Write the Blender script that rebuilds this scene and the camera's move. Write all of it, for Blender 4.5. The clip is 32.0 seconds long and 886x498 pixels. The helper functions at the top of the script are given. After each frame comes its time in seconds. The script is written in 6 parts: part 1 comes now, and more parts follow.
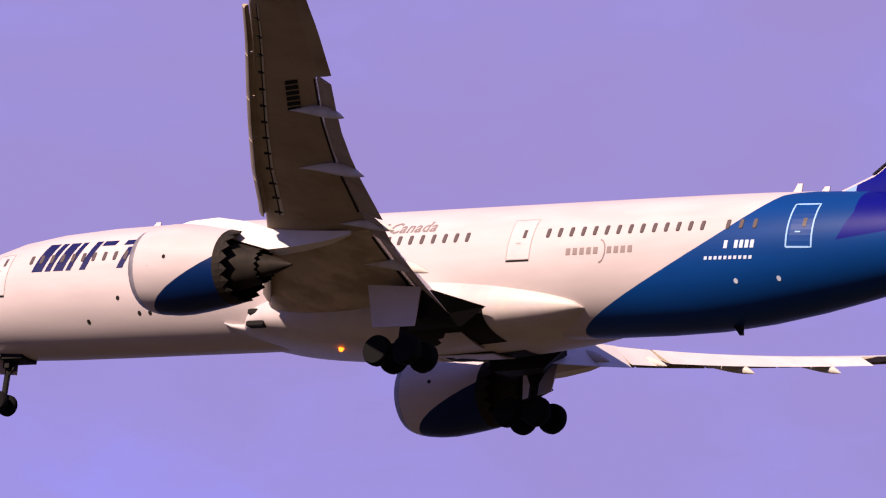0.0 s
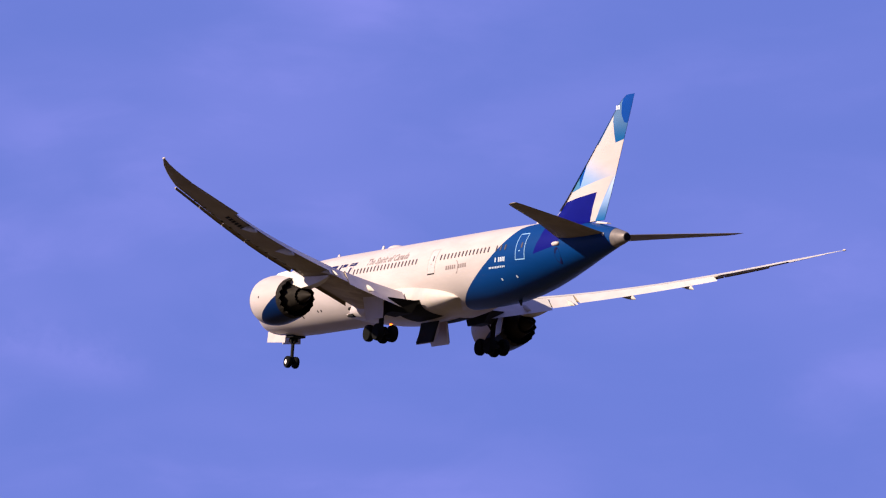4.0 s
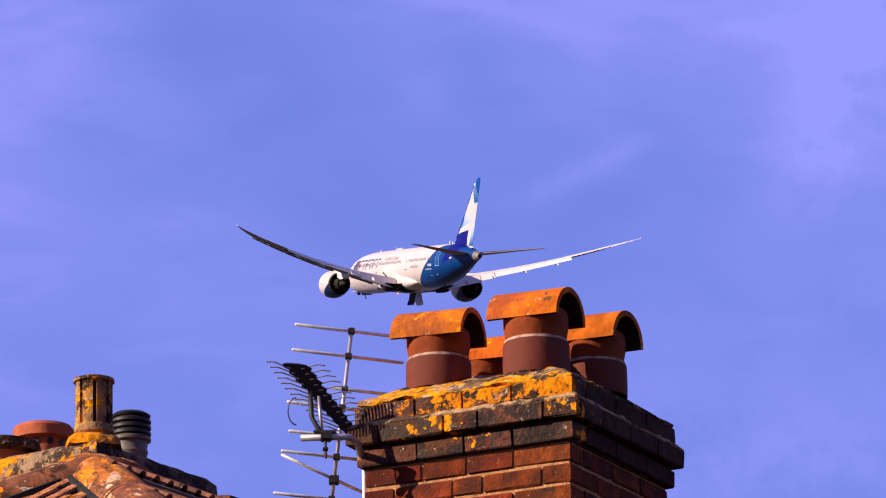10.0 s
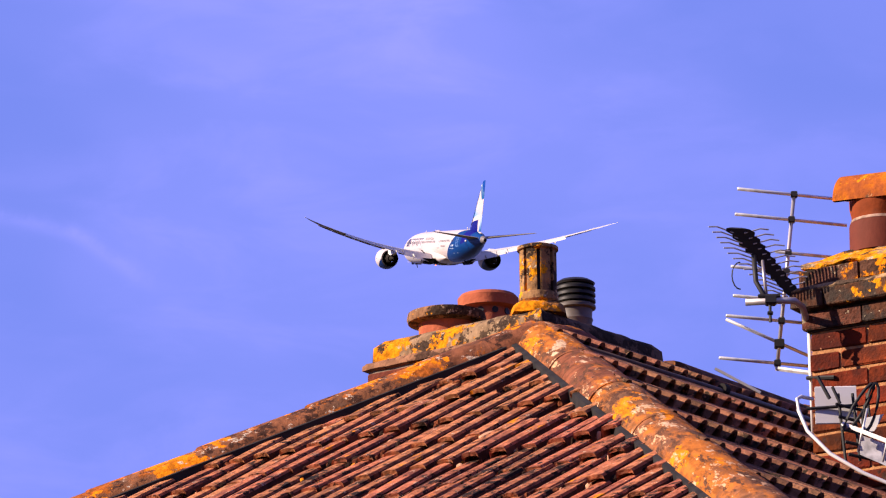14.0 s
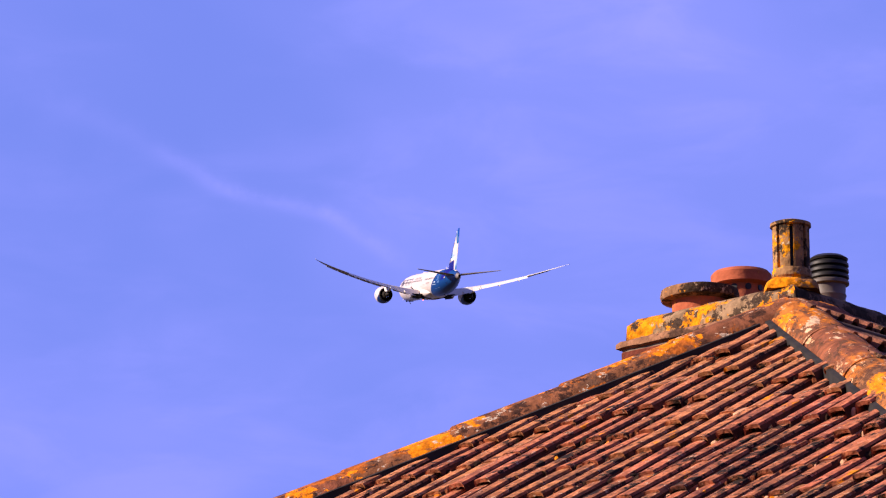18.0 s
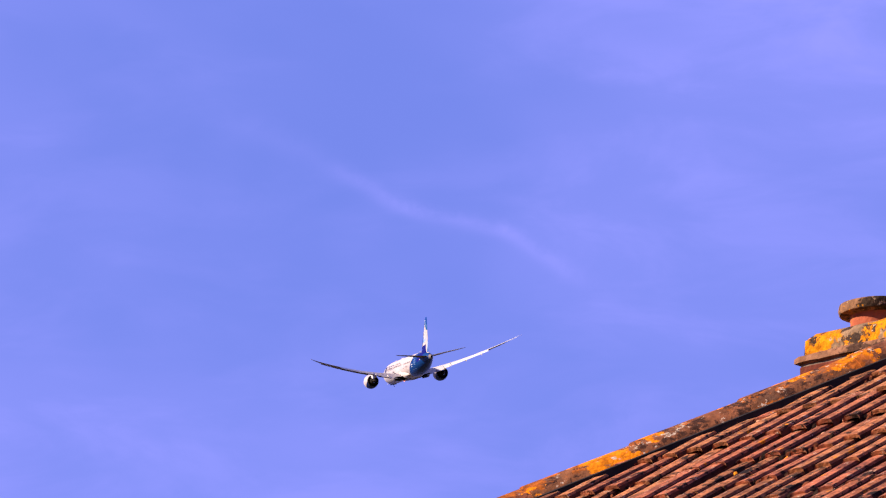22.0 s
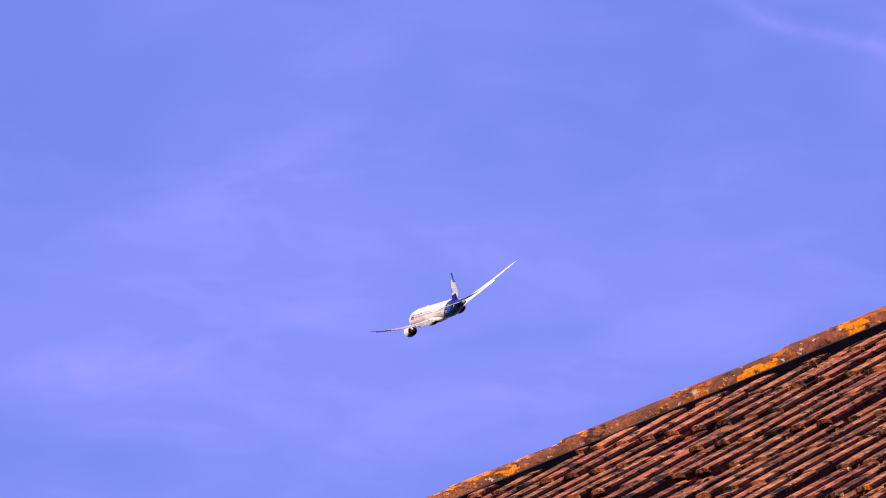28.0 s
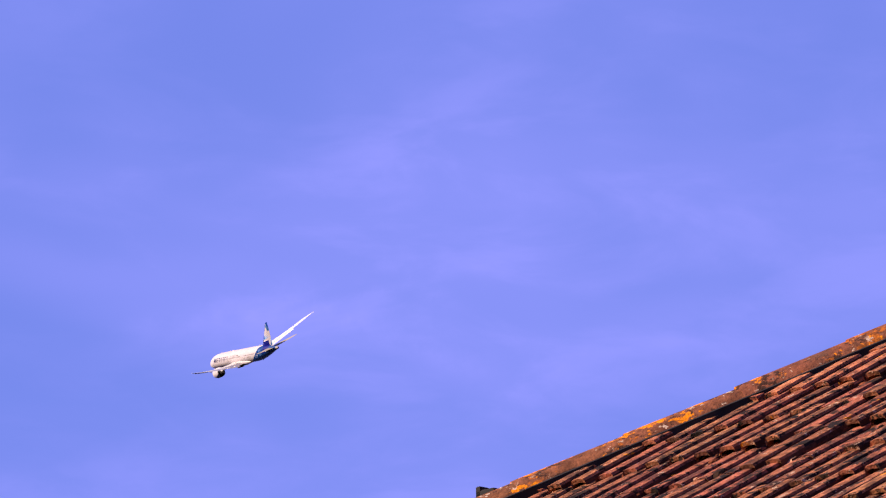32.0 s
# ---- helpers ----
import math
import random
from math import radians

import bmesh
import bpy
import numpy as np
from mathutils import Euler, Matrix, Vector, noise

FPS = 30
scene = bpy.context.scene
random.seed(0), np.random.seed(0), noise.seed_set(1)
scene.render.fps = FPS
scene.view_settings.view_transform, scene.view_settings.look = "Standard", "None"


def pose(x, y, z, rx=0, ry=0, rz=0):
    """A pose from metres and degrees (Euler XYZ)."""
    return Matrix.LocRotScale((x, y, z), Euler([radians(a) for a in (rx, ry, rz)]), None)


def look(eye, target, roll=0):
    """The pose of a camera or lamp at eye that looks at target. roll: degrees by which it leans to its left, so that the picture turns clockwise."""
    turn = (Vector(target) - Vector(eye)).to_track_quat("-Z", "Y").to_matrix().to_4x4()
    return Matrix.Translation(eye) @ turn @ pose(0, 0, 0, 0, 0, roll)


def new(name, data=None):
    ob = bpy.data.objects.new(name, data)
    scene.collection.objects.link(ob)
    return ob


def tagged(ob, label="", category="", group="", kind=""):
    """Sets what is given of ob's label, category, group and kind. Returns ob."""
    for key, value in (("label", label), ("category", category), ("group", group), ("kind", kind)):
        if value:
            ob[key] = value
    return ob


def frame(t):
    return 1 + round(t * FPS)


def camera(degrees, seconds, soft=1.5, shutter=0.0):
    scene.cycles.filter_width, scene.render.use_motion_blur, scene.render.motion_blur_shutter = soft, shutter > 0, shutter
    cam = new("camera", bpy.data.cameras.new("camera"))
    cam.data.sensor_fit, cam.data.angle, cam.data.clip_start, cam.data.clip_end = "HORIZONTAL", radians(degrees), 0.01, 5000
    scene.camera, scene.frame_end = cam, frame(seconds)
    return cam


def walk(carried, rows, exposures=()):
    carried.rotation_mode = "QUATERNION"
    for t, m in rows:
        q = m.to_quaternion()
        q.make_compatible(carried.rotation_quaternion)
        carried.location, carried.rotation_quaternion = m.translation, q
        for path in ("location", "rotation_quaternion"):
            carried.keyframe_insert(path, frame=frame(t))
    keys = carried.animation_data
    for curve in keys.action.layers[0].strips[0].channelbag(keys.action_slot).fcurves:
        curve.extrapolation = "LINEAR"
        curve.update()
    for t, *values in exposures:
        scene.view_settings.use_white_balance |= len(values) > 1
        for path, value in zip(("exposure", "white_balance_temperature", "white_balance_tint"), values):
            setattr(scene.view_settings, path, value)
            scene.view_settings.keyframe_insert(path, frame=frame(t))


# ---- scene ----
EYE = (0.0, 0.0, 1.6)


def aim(yaw, pitch, roll):
    """The camera's pose on its tripod point: turned left by yaw, up by pitch, leaning by roll."""
    return Matrix.Translation(EYE) @ pose(0, 0, 0, 0, 0, yaw) @ pose(0, 0, 0, 90 + pitch, 0, 0) @ pose(0, 0, 0, 0, 0, roll)


cam = camera(7.2, 32.0, soft=1.2)
walk(cam, [(t, aim(a, b, c)) for t, a, b, c in (
    (0, -43.089, 23.683, 0.600),
    (0.5, -38.070, 23.189, 0.509),
    (1, -33.325, 22.598, 0.419),
    (1.5, -28.983, 22.091, 0.328),
    (2, -25.128, 21.908, 0.237),
    (2.5, -21.924, 21.761, 0.147),
    (3, -19.357, 21.281, 0.056),
    (3.5, -17.108, 20.446, -0.034),
    (5.5, -10.170, 18.896, -0.397),
    (6, -8.834, 18.756, -0.487),
    (6.5, -7.719, 18.515, -0.578),
    (7, -6.825, 18.182, -0.669),
    (7.5, -6.068, 17.731, -0.759),
    (8, -5.280, 17.319, -0.816),
    (8.5, -4.682, 16.987, -0.715),
    (9, -4.056, 16.714, -0.886),
    (9.5, -3.480, 16.538, -0.767),
    (10, -2.870, 16.373, -0.793),
    (10.5, -2.256, 16.141, -0.821),
    (11, -1.647, 15.856, -0.812),
    (11.5, -1.103, 15.618, -0.817),
    (12, -0.694, 15.481, -0.776),
    (12.5, -0.338, 15.431, -0.797),
    (13, 0.000, 15.400, -0.800),
    (13.5, 0.413, 15.376, -0.811),
    (14, 0.885, 15.333, -0.850),
    (14.5, 1.486, 15.268, -0.845),
    (15, 2.003, 15.198, -0.860),
    (15.5, 2.372, 15.150, -0.747),
    (17.5, 2.916, 15.167, -0.791),
    (18, 3.018, 15.186, -0.781),
    (18.5, 3.114, 15.205, -0.798),
    (19, 3.180, 15.258, -0.810),
    (19.5, 3.275, 15.300, -0.804),
    (20, 3.426, 15.329, -0.857),
    (20.5, 3.625, 15.359, -0.859),
    (21, 3.893, 15.365, -0.846),
    (21.5, 4.192, 15.356, -0.803),
    (22, 4.512, 15.341, -0.791),
    (22.5, 4.799, 15.361, -0.910),
    (23, 5.118, 15.375, -0.831),
    (23.5, 5.431, 15.366, -0.770),
    (24, 5.748, 15.339, -0.856),
    (24.5, 6.013, 15.205, -0.782),
    (24.9, 6.211, 15.020, -0.788),
    (25, 6.260, 14.973, -0.790),
    (25.5, 6.525, 14.691, -0.803),
    (27.5, 7.383, 14.038, -0.865),
    (28, 7.646, 13.902, -0.815),
    (28.5, 7.908, 13.786, -0.768),
    (29, 8.119, 13.712, -0.737),
    (29.5, 8.266, 13.666, -0.753),
    (30, 8.353, 13.641, -0.770),
    (30.5, 8.428, 13.647, -0.831),
    (31, 8.544, 13.648, -0.881),
    (31.5, 8.770, 13.607, -0.808),
    (32, 9.100, 13.498, -0.804),
)], exposures=[(0, 0.62, 6700, 18), (1.0, 0.62, 6650, 12), (2.0, 0.62, 6750, 6), (3.0, 0.64, 6550, 5), (6.0, 0.66, 6950, 5), (8.0, 0.68, 6850, 5), (9.0, 0.7, 6550, 6), (12.0, 0.92, 6500, 10), (15.0, 0.96, 6500, 10), (20.0, 0.95, 6500, 10), (22.0, 0.87, 6500, 10), (24.5, 0.84, 6600, 12), (27.5, 0.84, 6500, 10), (32, 0.83, 6500, 10)])

# ---- light ----
SUN_AZ, SUN_EL = radians(193), radians(27)
to_sun = Vector((math.cos(SUN_AZ) * math.cos(SUN_EL), math.sin(SUN_AZ) * math.cos(SUN_EL), math.sin(SUN_EL)))
sun = new("sun", bpy.data.lights.new("sun", "SUN"))
sun.data.energy, sun.data.angle, sun.data.color = 5.25, radians(0.53), (1.0, 0.82, 0.67)
sun.matrix_world = look((0, 0, 50), Vector((0, 0, 50)) - to_sun)

WISPS = (  # yaw and pitch of both ends in degrees, half width, strength
    (5.4, 15.98, 4.7, 15.63, 0.07, 0.34),
    (4.9, 15.7, 3.95, 15.47, 0.065, 0.52),
    (4.0, 15.5, 3.4, 15.1, 0.07, 0.44),
    (6.5, 16.45, 5.5, 16.05, 0.12, 0.15),
    (-6.63, 18.9, -6.0, 17.0, 0.36, 0.68),
    (-6.6, 18.7, -5.7, 16.7, 0.42, 0.4),
    (-7.85, 17.8, -5.4, 18.1, 0.16, 0.52),
    (-1.5, 18.67, -3.67, 18.24, 0.09, 0.52),
    (-3.58, 16.78, -4.5, 17.15, 0.12, 0.52),
    (-11.3, 19.0, -12.4, 18.75, 0.2, 0.45),
    (-20.4, 23.2, -22.9, 22.1, 0.3, 0.52),
    (-20.9, 20.1, -23.2, 20.3, 0.35, 0.60),
    (10.2, 13.05, 8.7, 12.45, 0.12, 0.35),
    (11.3, 12.8, 10.2, 13.05, 0.2, 0.25),
    (3.8, 13.4, 2.8, 14.0, 0.25, 0.3),
    (-10.0, 15.3, -2.5, 14.6, 0.95, 0.5),
    (-9.6, 15.9, -6.2, 16.1, 0.35, 0.4),
    (-29.6, 19.8, -25.8, 20.1, 0.6, 0.5),
)


def build_world():
    world = bpy.data.worlds.new("sky")
    scene.world = world
    world.use_nodes = True
    nt = world.node_tree
    for n in list(nt.nodes):
        nt.nodes.remove(n)
    add = nt.nodes.new
    out, bg = add("ShaderNodeOutputWorld"), add("ShaderNodeBackground")
    sky = add("ShaderNodeTexSky")
    sky.sky_type, sky.sun_disc = "NISHITA", False
    sky.sun_elevation, sky.sun_rotation = SUN_EL, math.atan2(to_sun.x, to_sun.y)
    sky.altitude, sky.air_density, sky.dust_density, sky.ozone_density = 30, 0.8, 0.0, 3.0
    co = add("ShaderNodeTexCoord")
    m = Nodes(nt)
    way = m.vec("NORMALIZE", co.outputs["Generated"])
    tint = add("ShaderNodeMix")
    tint.data_type, tint.blend_type = "RGBA", "MULTIPLY"
    tint.inputs[0].default_value = 1.0
    tint.inputs[7].default_value = SKY_TINT
    nt.links.new(sky.outputs[0], tint.inputs[6])
    veil = add("ShaderNodeMix")
    veil.data_type = "RGBA"
    veil.inputs[0].default_value = 0.75
    veil.inputs[7].default_value = VEIL
    nt.links.new(tint.outputs[2], veil.inputs[6])
    # unseen sky is dimmed overhead and behind the camera to cut fill light
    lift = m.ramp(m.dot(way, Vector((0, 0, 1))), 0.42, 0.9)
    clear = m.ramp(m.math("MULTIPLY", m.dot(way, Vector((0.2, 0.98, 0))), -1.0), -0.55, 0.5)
    deep = m.mix(m.math("MAXIMUM", m.math("MULTIPLY", lift, 0.8), m.math("MULTIPLY", clear, 0.65)), veil.outputs[2], DIM_SKY)

    def cloud(scale, detail, stretch, lo, hi, seed):
        mp = add("ShaderNodeMapping")
        mp.inputs["Scale"].default_value = stretch
        mp.inputs["Location"].default_value = (seed, seed * 0.7, seed * 1.3)
        nt.links.new(way, mp.inputs[0])
        no = add("ShaderNodeTexNoise")
        no.inputs["Scale"].default_value, no.inputs["Detail"].default_value, no.inputs["Roughness"].default_value = scale, detail, 0.55
        no.inputs["Distortion"].default_value = 0.4
        nt.links.new(mp.outputs[0], no.inputs["Vector"])
        return m.ramp(no.outputs[0], lo, hi)

    broad = cloud(9.0, 3.0, (1, 1, 2.2), 0.38, 0.68, 3.1)
    fine = cloud(34.0, 7.0, (1, 1, 2.8), 0.42, 0.7, 7.7)
    mask = m.math("MULTIPLY_ADD", broad, 0.5, m.math("MULTIPLY", fine, m.math("MULTIPLY_ADD", broad, 0.35, 0.1)))
    wob = add("ShaderNodeTexNoise")
    wob.inputs["Scale"].default_value, wob.inputs["Detail"].default_value, wob.inputs["Roughness"].default_value = 70.0, 6.0, 0.65
    nt.links.new(way, wob.inputs["Vector"])
    wv = m.math("SUBTRACT", wob.outputs[0], 0.5)
    for y0, p0, y1, p1, half, amount in WISPS:
        a = Vector((-math.sin(radians(y0)) * math.cos(radians(p0)), math.cos(radians(y0)) * math.cos(radians(p0)), math.sin(radians(p0))))
        b = Vector((-math.sin(radians(y1)) * math.cos(radians(p1)), math.cos(radians(y1)) * math.cos(radians(p1)), math.sin(radians(p1))))
        along = (b - a).normalized()
        across = a.cross(b).normalized()
        mid, length = (a + b) / 2, (b - a).length / 2
        u = m.math("DIVIDE", m.math("SUBTRACT", m.dot(way, along), mid.dot(along)), length * 1.2)
        h = radians(half)
        v = m.math("DIVIDE", m.math("MULTIPLY_ADD", wv, 2.2 * h, m.dot(way, across)), h)
        fall = m.math("ADD", m.math("MULTIPLY", m.math("MULTIPLY", u, u), m.math("MULTIPLY", u, u)), m.math("MULTIPLY", v, v))
        g = m.math("POWER", 2.718, m.math("MULTIPLY", fall, -1.0))
        mask = m.math("MULTIPLY_ADD", m.math("MULTIPLY", g, m.ramp(wob.outputs[0], 0.2, 0.68)), amount, mask)
    mask = m.math("MINIMUM", mask, 1.0)
    mix = add("ShaderNodeMix")
    mix.data_type = "RGBA"
    nt.links.new(m.math("MULTIPLY", mask, 0.75), mix.inputs[0])
    far = m.ramp(m.dot(way, Vector((0.69, 0.63, 0.36)).normalized()), 0.93, 0.992)
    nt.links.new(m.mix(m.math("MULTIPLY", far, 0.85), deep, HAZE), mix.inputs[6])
    mix.inputs[7].default_value = CLOUD
    nt.links.new(mix.outputs[2], bg.inputs[0])
    bg.inputs[1].default_value = SKY_STRENGTH
    nt.links.new(bg.outputs[0], out.inputs[0])


SKY_STRENGTH = 0.082
SKY_TINT = (0.7, 0.64, 1.2, 1)
CLOUD = (2.6, 2.6, 7.8, 1)
VEIL = (1.38, 1.83, 6.05, 1)
DIM_SKY = (0.35, 0.5, 1.5)
HAZE = (2.9, 2.35, 5.0)


class Nodes:
    """Short calls for the arithmetic of a node tree."""

    def __init__(self, tree):
        self.nt = tree

    def put(self, socket, value):
        if isinstance(value, bpy.types.NodeSocket):
            self.nt.links.new(value, socket)
        else:
            socket.default_value = value

    def math(self, op, a, b=0.0, c=0.0):
        n = self.nt.nodes.new("ShaderNodeMath")
        n.operation = op
        for socket, value in zip(n.inputs, (a, b, c)):
            self.put(socket, value)
        return n.outputs[0]

    def vec(self, op, a):
        n = self.nt.nodes.new("ShaderNodeVectorMath")
        n.operation = op
        self.put(n.inputs[0], a)
        return n.outputs[0]

    def dot(self, a, b):
        n = self.nt.nodes.new("ShaderNodeVectorMath")
        n.operation = "DOT_PRODUCT"
        self.put(n.inputs[0], a)
        n.inputs[1].default_value = b
        return n.outputs["Value"]

    def ramp(self, a, lo, hi, smooth=True):
        n = self.nt.nodes.new("ShaderNodeMapRange")
        n.interpolation_type = "SMOOTHSTEP" if smooth else "LINEAR"
        self.put(n.inputs[0], a)
        n.inputs[1].default_value, n.inputs[2].default_value = lo, hi
        return n.outputs[0]

    def mix(self, fac, a, b):
        n = self.nt.nodes.new("ShaderNodeMix")
        n.data_type = "RGBA"
        self.put(n.inputs[0], fac)
        self.put(n.inputs[6], a if isinstance(a, bpy.types.NodeSocket) else (*a, 1)[:4])
        self.put(n.inputs[7], b if isinstance(b, bpy.types.NodeSocket) else (*b, 1)[:4])
        return n.outputs[2]

    def noise(self, scale, detail=3.0, stretch=(1, 1, 1), random=False, rough=0.55):
        co = self.nt.nodes.new("ShaderNodeTexCoord").outputs["Object"]
        mp = self.nt.nodes.new("ShaderNodeMapping")
        mp.inputs["Scale"].default_value = stretch
        self.nt.links.new(co, mp.inputs[0])
        vec = mp.outputs[0]
        if random:
            add = self.nt.nodes.new("ShaderNodeVectorMath")
            add.operation = "MULTIPLY_ADD"
            rnd = self.nt.nodes.new("ShaderNodeObjectInfo").outputs["Random"]
            self.nt.links.new(rnd, add.inputs[0])
            add.inputs[1].default_value = (37.0, 53.0, 71.0)
            self.nt.links.new(vec, add.inputs[2])
            vec = add.outputs[0]
        n = self.nt.nodes.new("ShaderNodeTexNoise")
        n.inputs["Scale"].default_value, n.inputs["Detail"].default_value, n.inputs["Roughness"].default_value = scale, detail, rough
        self.nt.links.new(vec, n.inputs["Vector"])
        return n.outputs[0]


    def patches(self, scale, seed, along=None):
        """Noise that runs on over neighbouring pieces of a standing thing."""
        geo = self.nt.nodes.new("ShaderNodeNewGeometry")
        mp = self.nt.nodes.new("ShaderNodeMapping")
        mp.inputs["Location"].default_value = (seed, seed * 0.6, -seed)
        place = geo.outputs["Position"]
        if along is not None:
            # growth drawn out along one line
            run = self.nt.nodes.new("ShaderNodeVectorMath")
            run.operation = "SCALE"
            run.inputs[0].default_value = along
            self.nt.links.new(self.math("MULTIPLY", self.dot(place, along), -0.72), run.inputs["Scale"])
            less = self.nt.nodes.new("ShaderNodeVectorMath")
            self.nt.links.new(place, less.inputs[0])
            self.nt.links.new(run.outputs[0], less.inputs[1])
            place = less.outputs[0]
        self.nt.links.new(place, mp.inputs[0])
        n = self.nt.nodes.new("ShaderNodeTexNoise")
        n.inputs["Scale"].default_value, n.inputs["Detail"].default_value, n.inputs["Roughness"].default_value = scale, 7.0, 0.64
        self.nt.links.new(mp.outputs[0], n.inputs["Vector"])
        return n.outputs[0]


build_world()

# ---- materials ----


def material(name, colour, rough=0.6, metal=0.0, grain=0.0, grain_scale=8.0, bump=0.0, bump_scale=40.0, vary=0.0, second=None, second_at=(0.5, 0.6), second_scale=3.0, coat=0.0):
    """A painted, stony or metal surface: base colour with grain at two scales, a second colour in patches, fine relief."""
    mat = bpy.data.materials.new(name)
    mat.use_nodes = True
    nt = mat.node_tree
    bsdf = nt.nodes["Principled BSDF"]
    m = Nodes(nt)
    col = (*colour, 1)
    value = col
    if grain:
        g = m.ramp(m.noise(grain_scale, 5.0, random=vary > 0), 0.3, 0.7)
        dark = tuple(c * (1 - grain) for c in colour)
        light = tuple(min(1, c * (1 + grain)) for c in colour)
        value = m.mix(g, dark, light)
    if second:
        g = m.ramp(m.noise(second_scale, 6.0, random=vary > 0, rough=0.65), *second_at)
        value = m.mix(g, value, second)
    if vary:
        rnd = nt.nodes.new("ShaderNodeObjectInfo").outputs["Random"]
        hsv = nt.nodes.new("ShaderNodeHueSaturation")
        m.put(hsv.inputs["Color"], value)
        nt.links.new(m.math("MULTIPLY_ADD", rnd, vary * 1.6, 1 - vary * 0.8), hsv.inputs["Value"])
        nt.links.new(m.math("MULTIPLY_ADD", m.math("FRACT", m.math("MULTIPLY", rnd, 7.31)), 0.02, 0.49), hsv.inputs["Hue"])
        value = hsv.outputs[0]
    m.put(bsdf.inputs["Base Color"], value)
    bsdf.inputs["Roughness"].default_value = rough
    bsdf.inputs["Metallic"].default_value = metal
    bsdf.inputs["Coat Weight"].default_value = coat
    bsdf.inputs["Specular IOR Level"].default_value = 0.12 if rough > 0.65 else 0.3
    if bump:
        b = nt.nodes.new("ShaderNodeBump")
        b.inputs["Strength"].default_value = bump
        b.inputs["Distance"].default_value = 0.01
        nt.links.new(m.noise(bump_scale, 6.0, random=vary > 0), b.inputs["Height"])
        nt.links.new(b.outputs[0], bsdf.inputs["Normal"])
    return mat


def add_lichen(mat, spots, along=None):
    """Lichen over a base: each of spots is colour, noise scale, threshold from, to."""
    nt = mat.node_tree
    bsdf = nt.nodes["Principled BSDF"]
    m = Nodes(nt)
    link = bsdf.inputs["Base Color"].links
    value = link[0].from_socket if link else tuple(bsdf.inputs["Base Color"].default_value)
    for k, (colour, scale, lo, hi) in enumerate(spots):
        fine = m.patches(scale * 5.5, 3.7 * k + 9, along)
        big = m.math("MULTIPLY_ADD", m.math("SUBTRACT", fine, 0.5), 0.3, m.patches(scale, 3.7 * k, along))
        colour = m.mix(m.ramp(fine, 0.36, 0.62), tuple(c * 0.5 for c in colour), tuple(min(1, c * 1.15) for c in colour))
        value = m.mix(m.ramp(big, lo, hi), value, colour)
    m.put(bsdf.inputs["Base Color"], value)
    return mat


# ---- mesh helpers ----


def shape(verts, faces, smooth=False, angle=None):
    me = bpy.data.meshes.new("mesh")
    me.from_pydata([tuple(v) for v in verts], [], [tuple(f) for f in faces])
    bm = bmesh.new()
    bm.from_mesh(me)
    bmesh.ops.recalc_face_normals(bm, faces=bm.faces)
    bm.to_mesh(me)
    bm.free()
    if smooth:
        me.shade_smooth()
        if angle:
            me.set_sharp_from_angle(angle=radians(angle))
    return me


def part(name, me, mat, parent=None, label="", at=None):
    if isinstance(me, tuple):
        me = shape(*me)
    me.name = name
    if mat and not me.materials:
        for one in (mat if isinstance(mat, (list, tuple)) else (mat,)):
            me.materials.append(one)
    ob = new(name, me)
    ob.parent = parent
    if at is not None:
        ob.matrix_basis = at
    if label:
        tagged(ob, label)
    return ob


def thing(name, m=None, label="", category="", group="", kind=""):
    ob = new(name)
    ob.empty_display_size = 0.2
    if m is not None:
        ob.matrix_basis = m
    return tagged(ob, label, category, group, kind)


def join(*pieces):
    verts, faces = [], []
    for v, f, *_ in pieces:
        k = len(verts)
        verts += list(v)
        faces += [tuple(i + k for i in one) for one in f]
    return verts, faces


def moved(piece, m):
    return [m @ Vector(v) for v in piece[0]], piece[1]


def box(x0, x1, y0, y1, z0, z1, chamfer=0.0):
    if not chamfer:
        v = [(x, y, z) for z in (z0, z1) for y in (y0, y1) for x in (x0, x1)]
        return v, [(0, 2, 3, 1), (4, 5, 7, 6), (0, 1, 5, 4), (2, 6, 7, 3), (0, 4, 6, 2), (1, 3, 7, 5)]
    c = chamfer
    rings = []
    for z, k in ((z0, c), (z0 + c, 0), (z1 - c, 0), (z1, c)):
        rings.append([(x0 + k, y0 + k, z), (x1 - k, y0 + k, z), (x1 - k, y1 - k, z), (x0 + k, y1 - k, z)])
    return loft(rings)


def loft(rings, cap=True, ring_closed=True):
    n = len(rings[0])
    verts = [v for r in rings for v in r]
    faces = []
    for i in range(len(rings) - 1):
        for j in range(n if ring_closed else n - 1):
            a, b = i * n + j, i * n + (j + 1) % n
            faces.append((a, b, b + n, a + n))
    if cap:
        faces += [tuple(range(n))[::-1], tuple(range((len(rings) - 1) * n, len(rings) * n))]
    return verts, faces


def tube(points, r, n=8, cap=True, radii=None):
    """A round bar along a polyline."""
    pts = [Vector(p) for p in points]
    rings = []
    up = None
    for i, p in enumerate(pts):
        d = (pts[min(i + 1, len(pts) - 1)] - pts[max(i - 1, 0)]).normalized()
        side = d.cross(Vector((0, 0, 1)) if abs(d.z) < 0.95 else Vector((1, 0, 0))).normalized()
        top = side.cross(d)
        k = radii[i] if radii else r
        rings.append([p + k * (math.cos(2 * math.pi * j / n) * side + math.sin(2 * math.pi * j / n) * top) for j in range(n)])
    return loft(rings, cap)


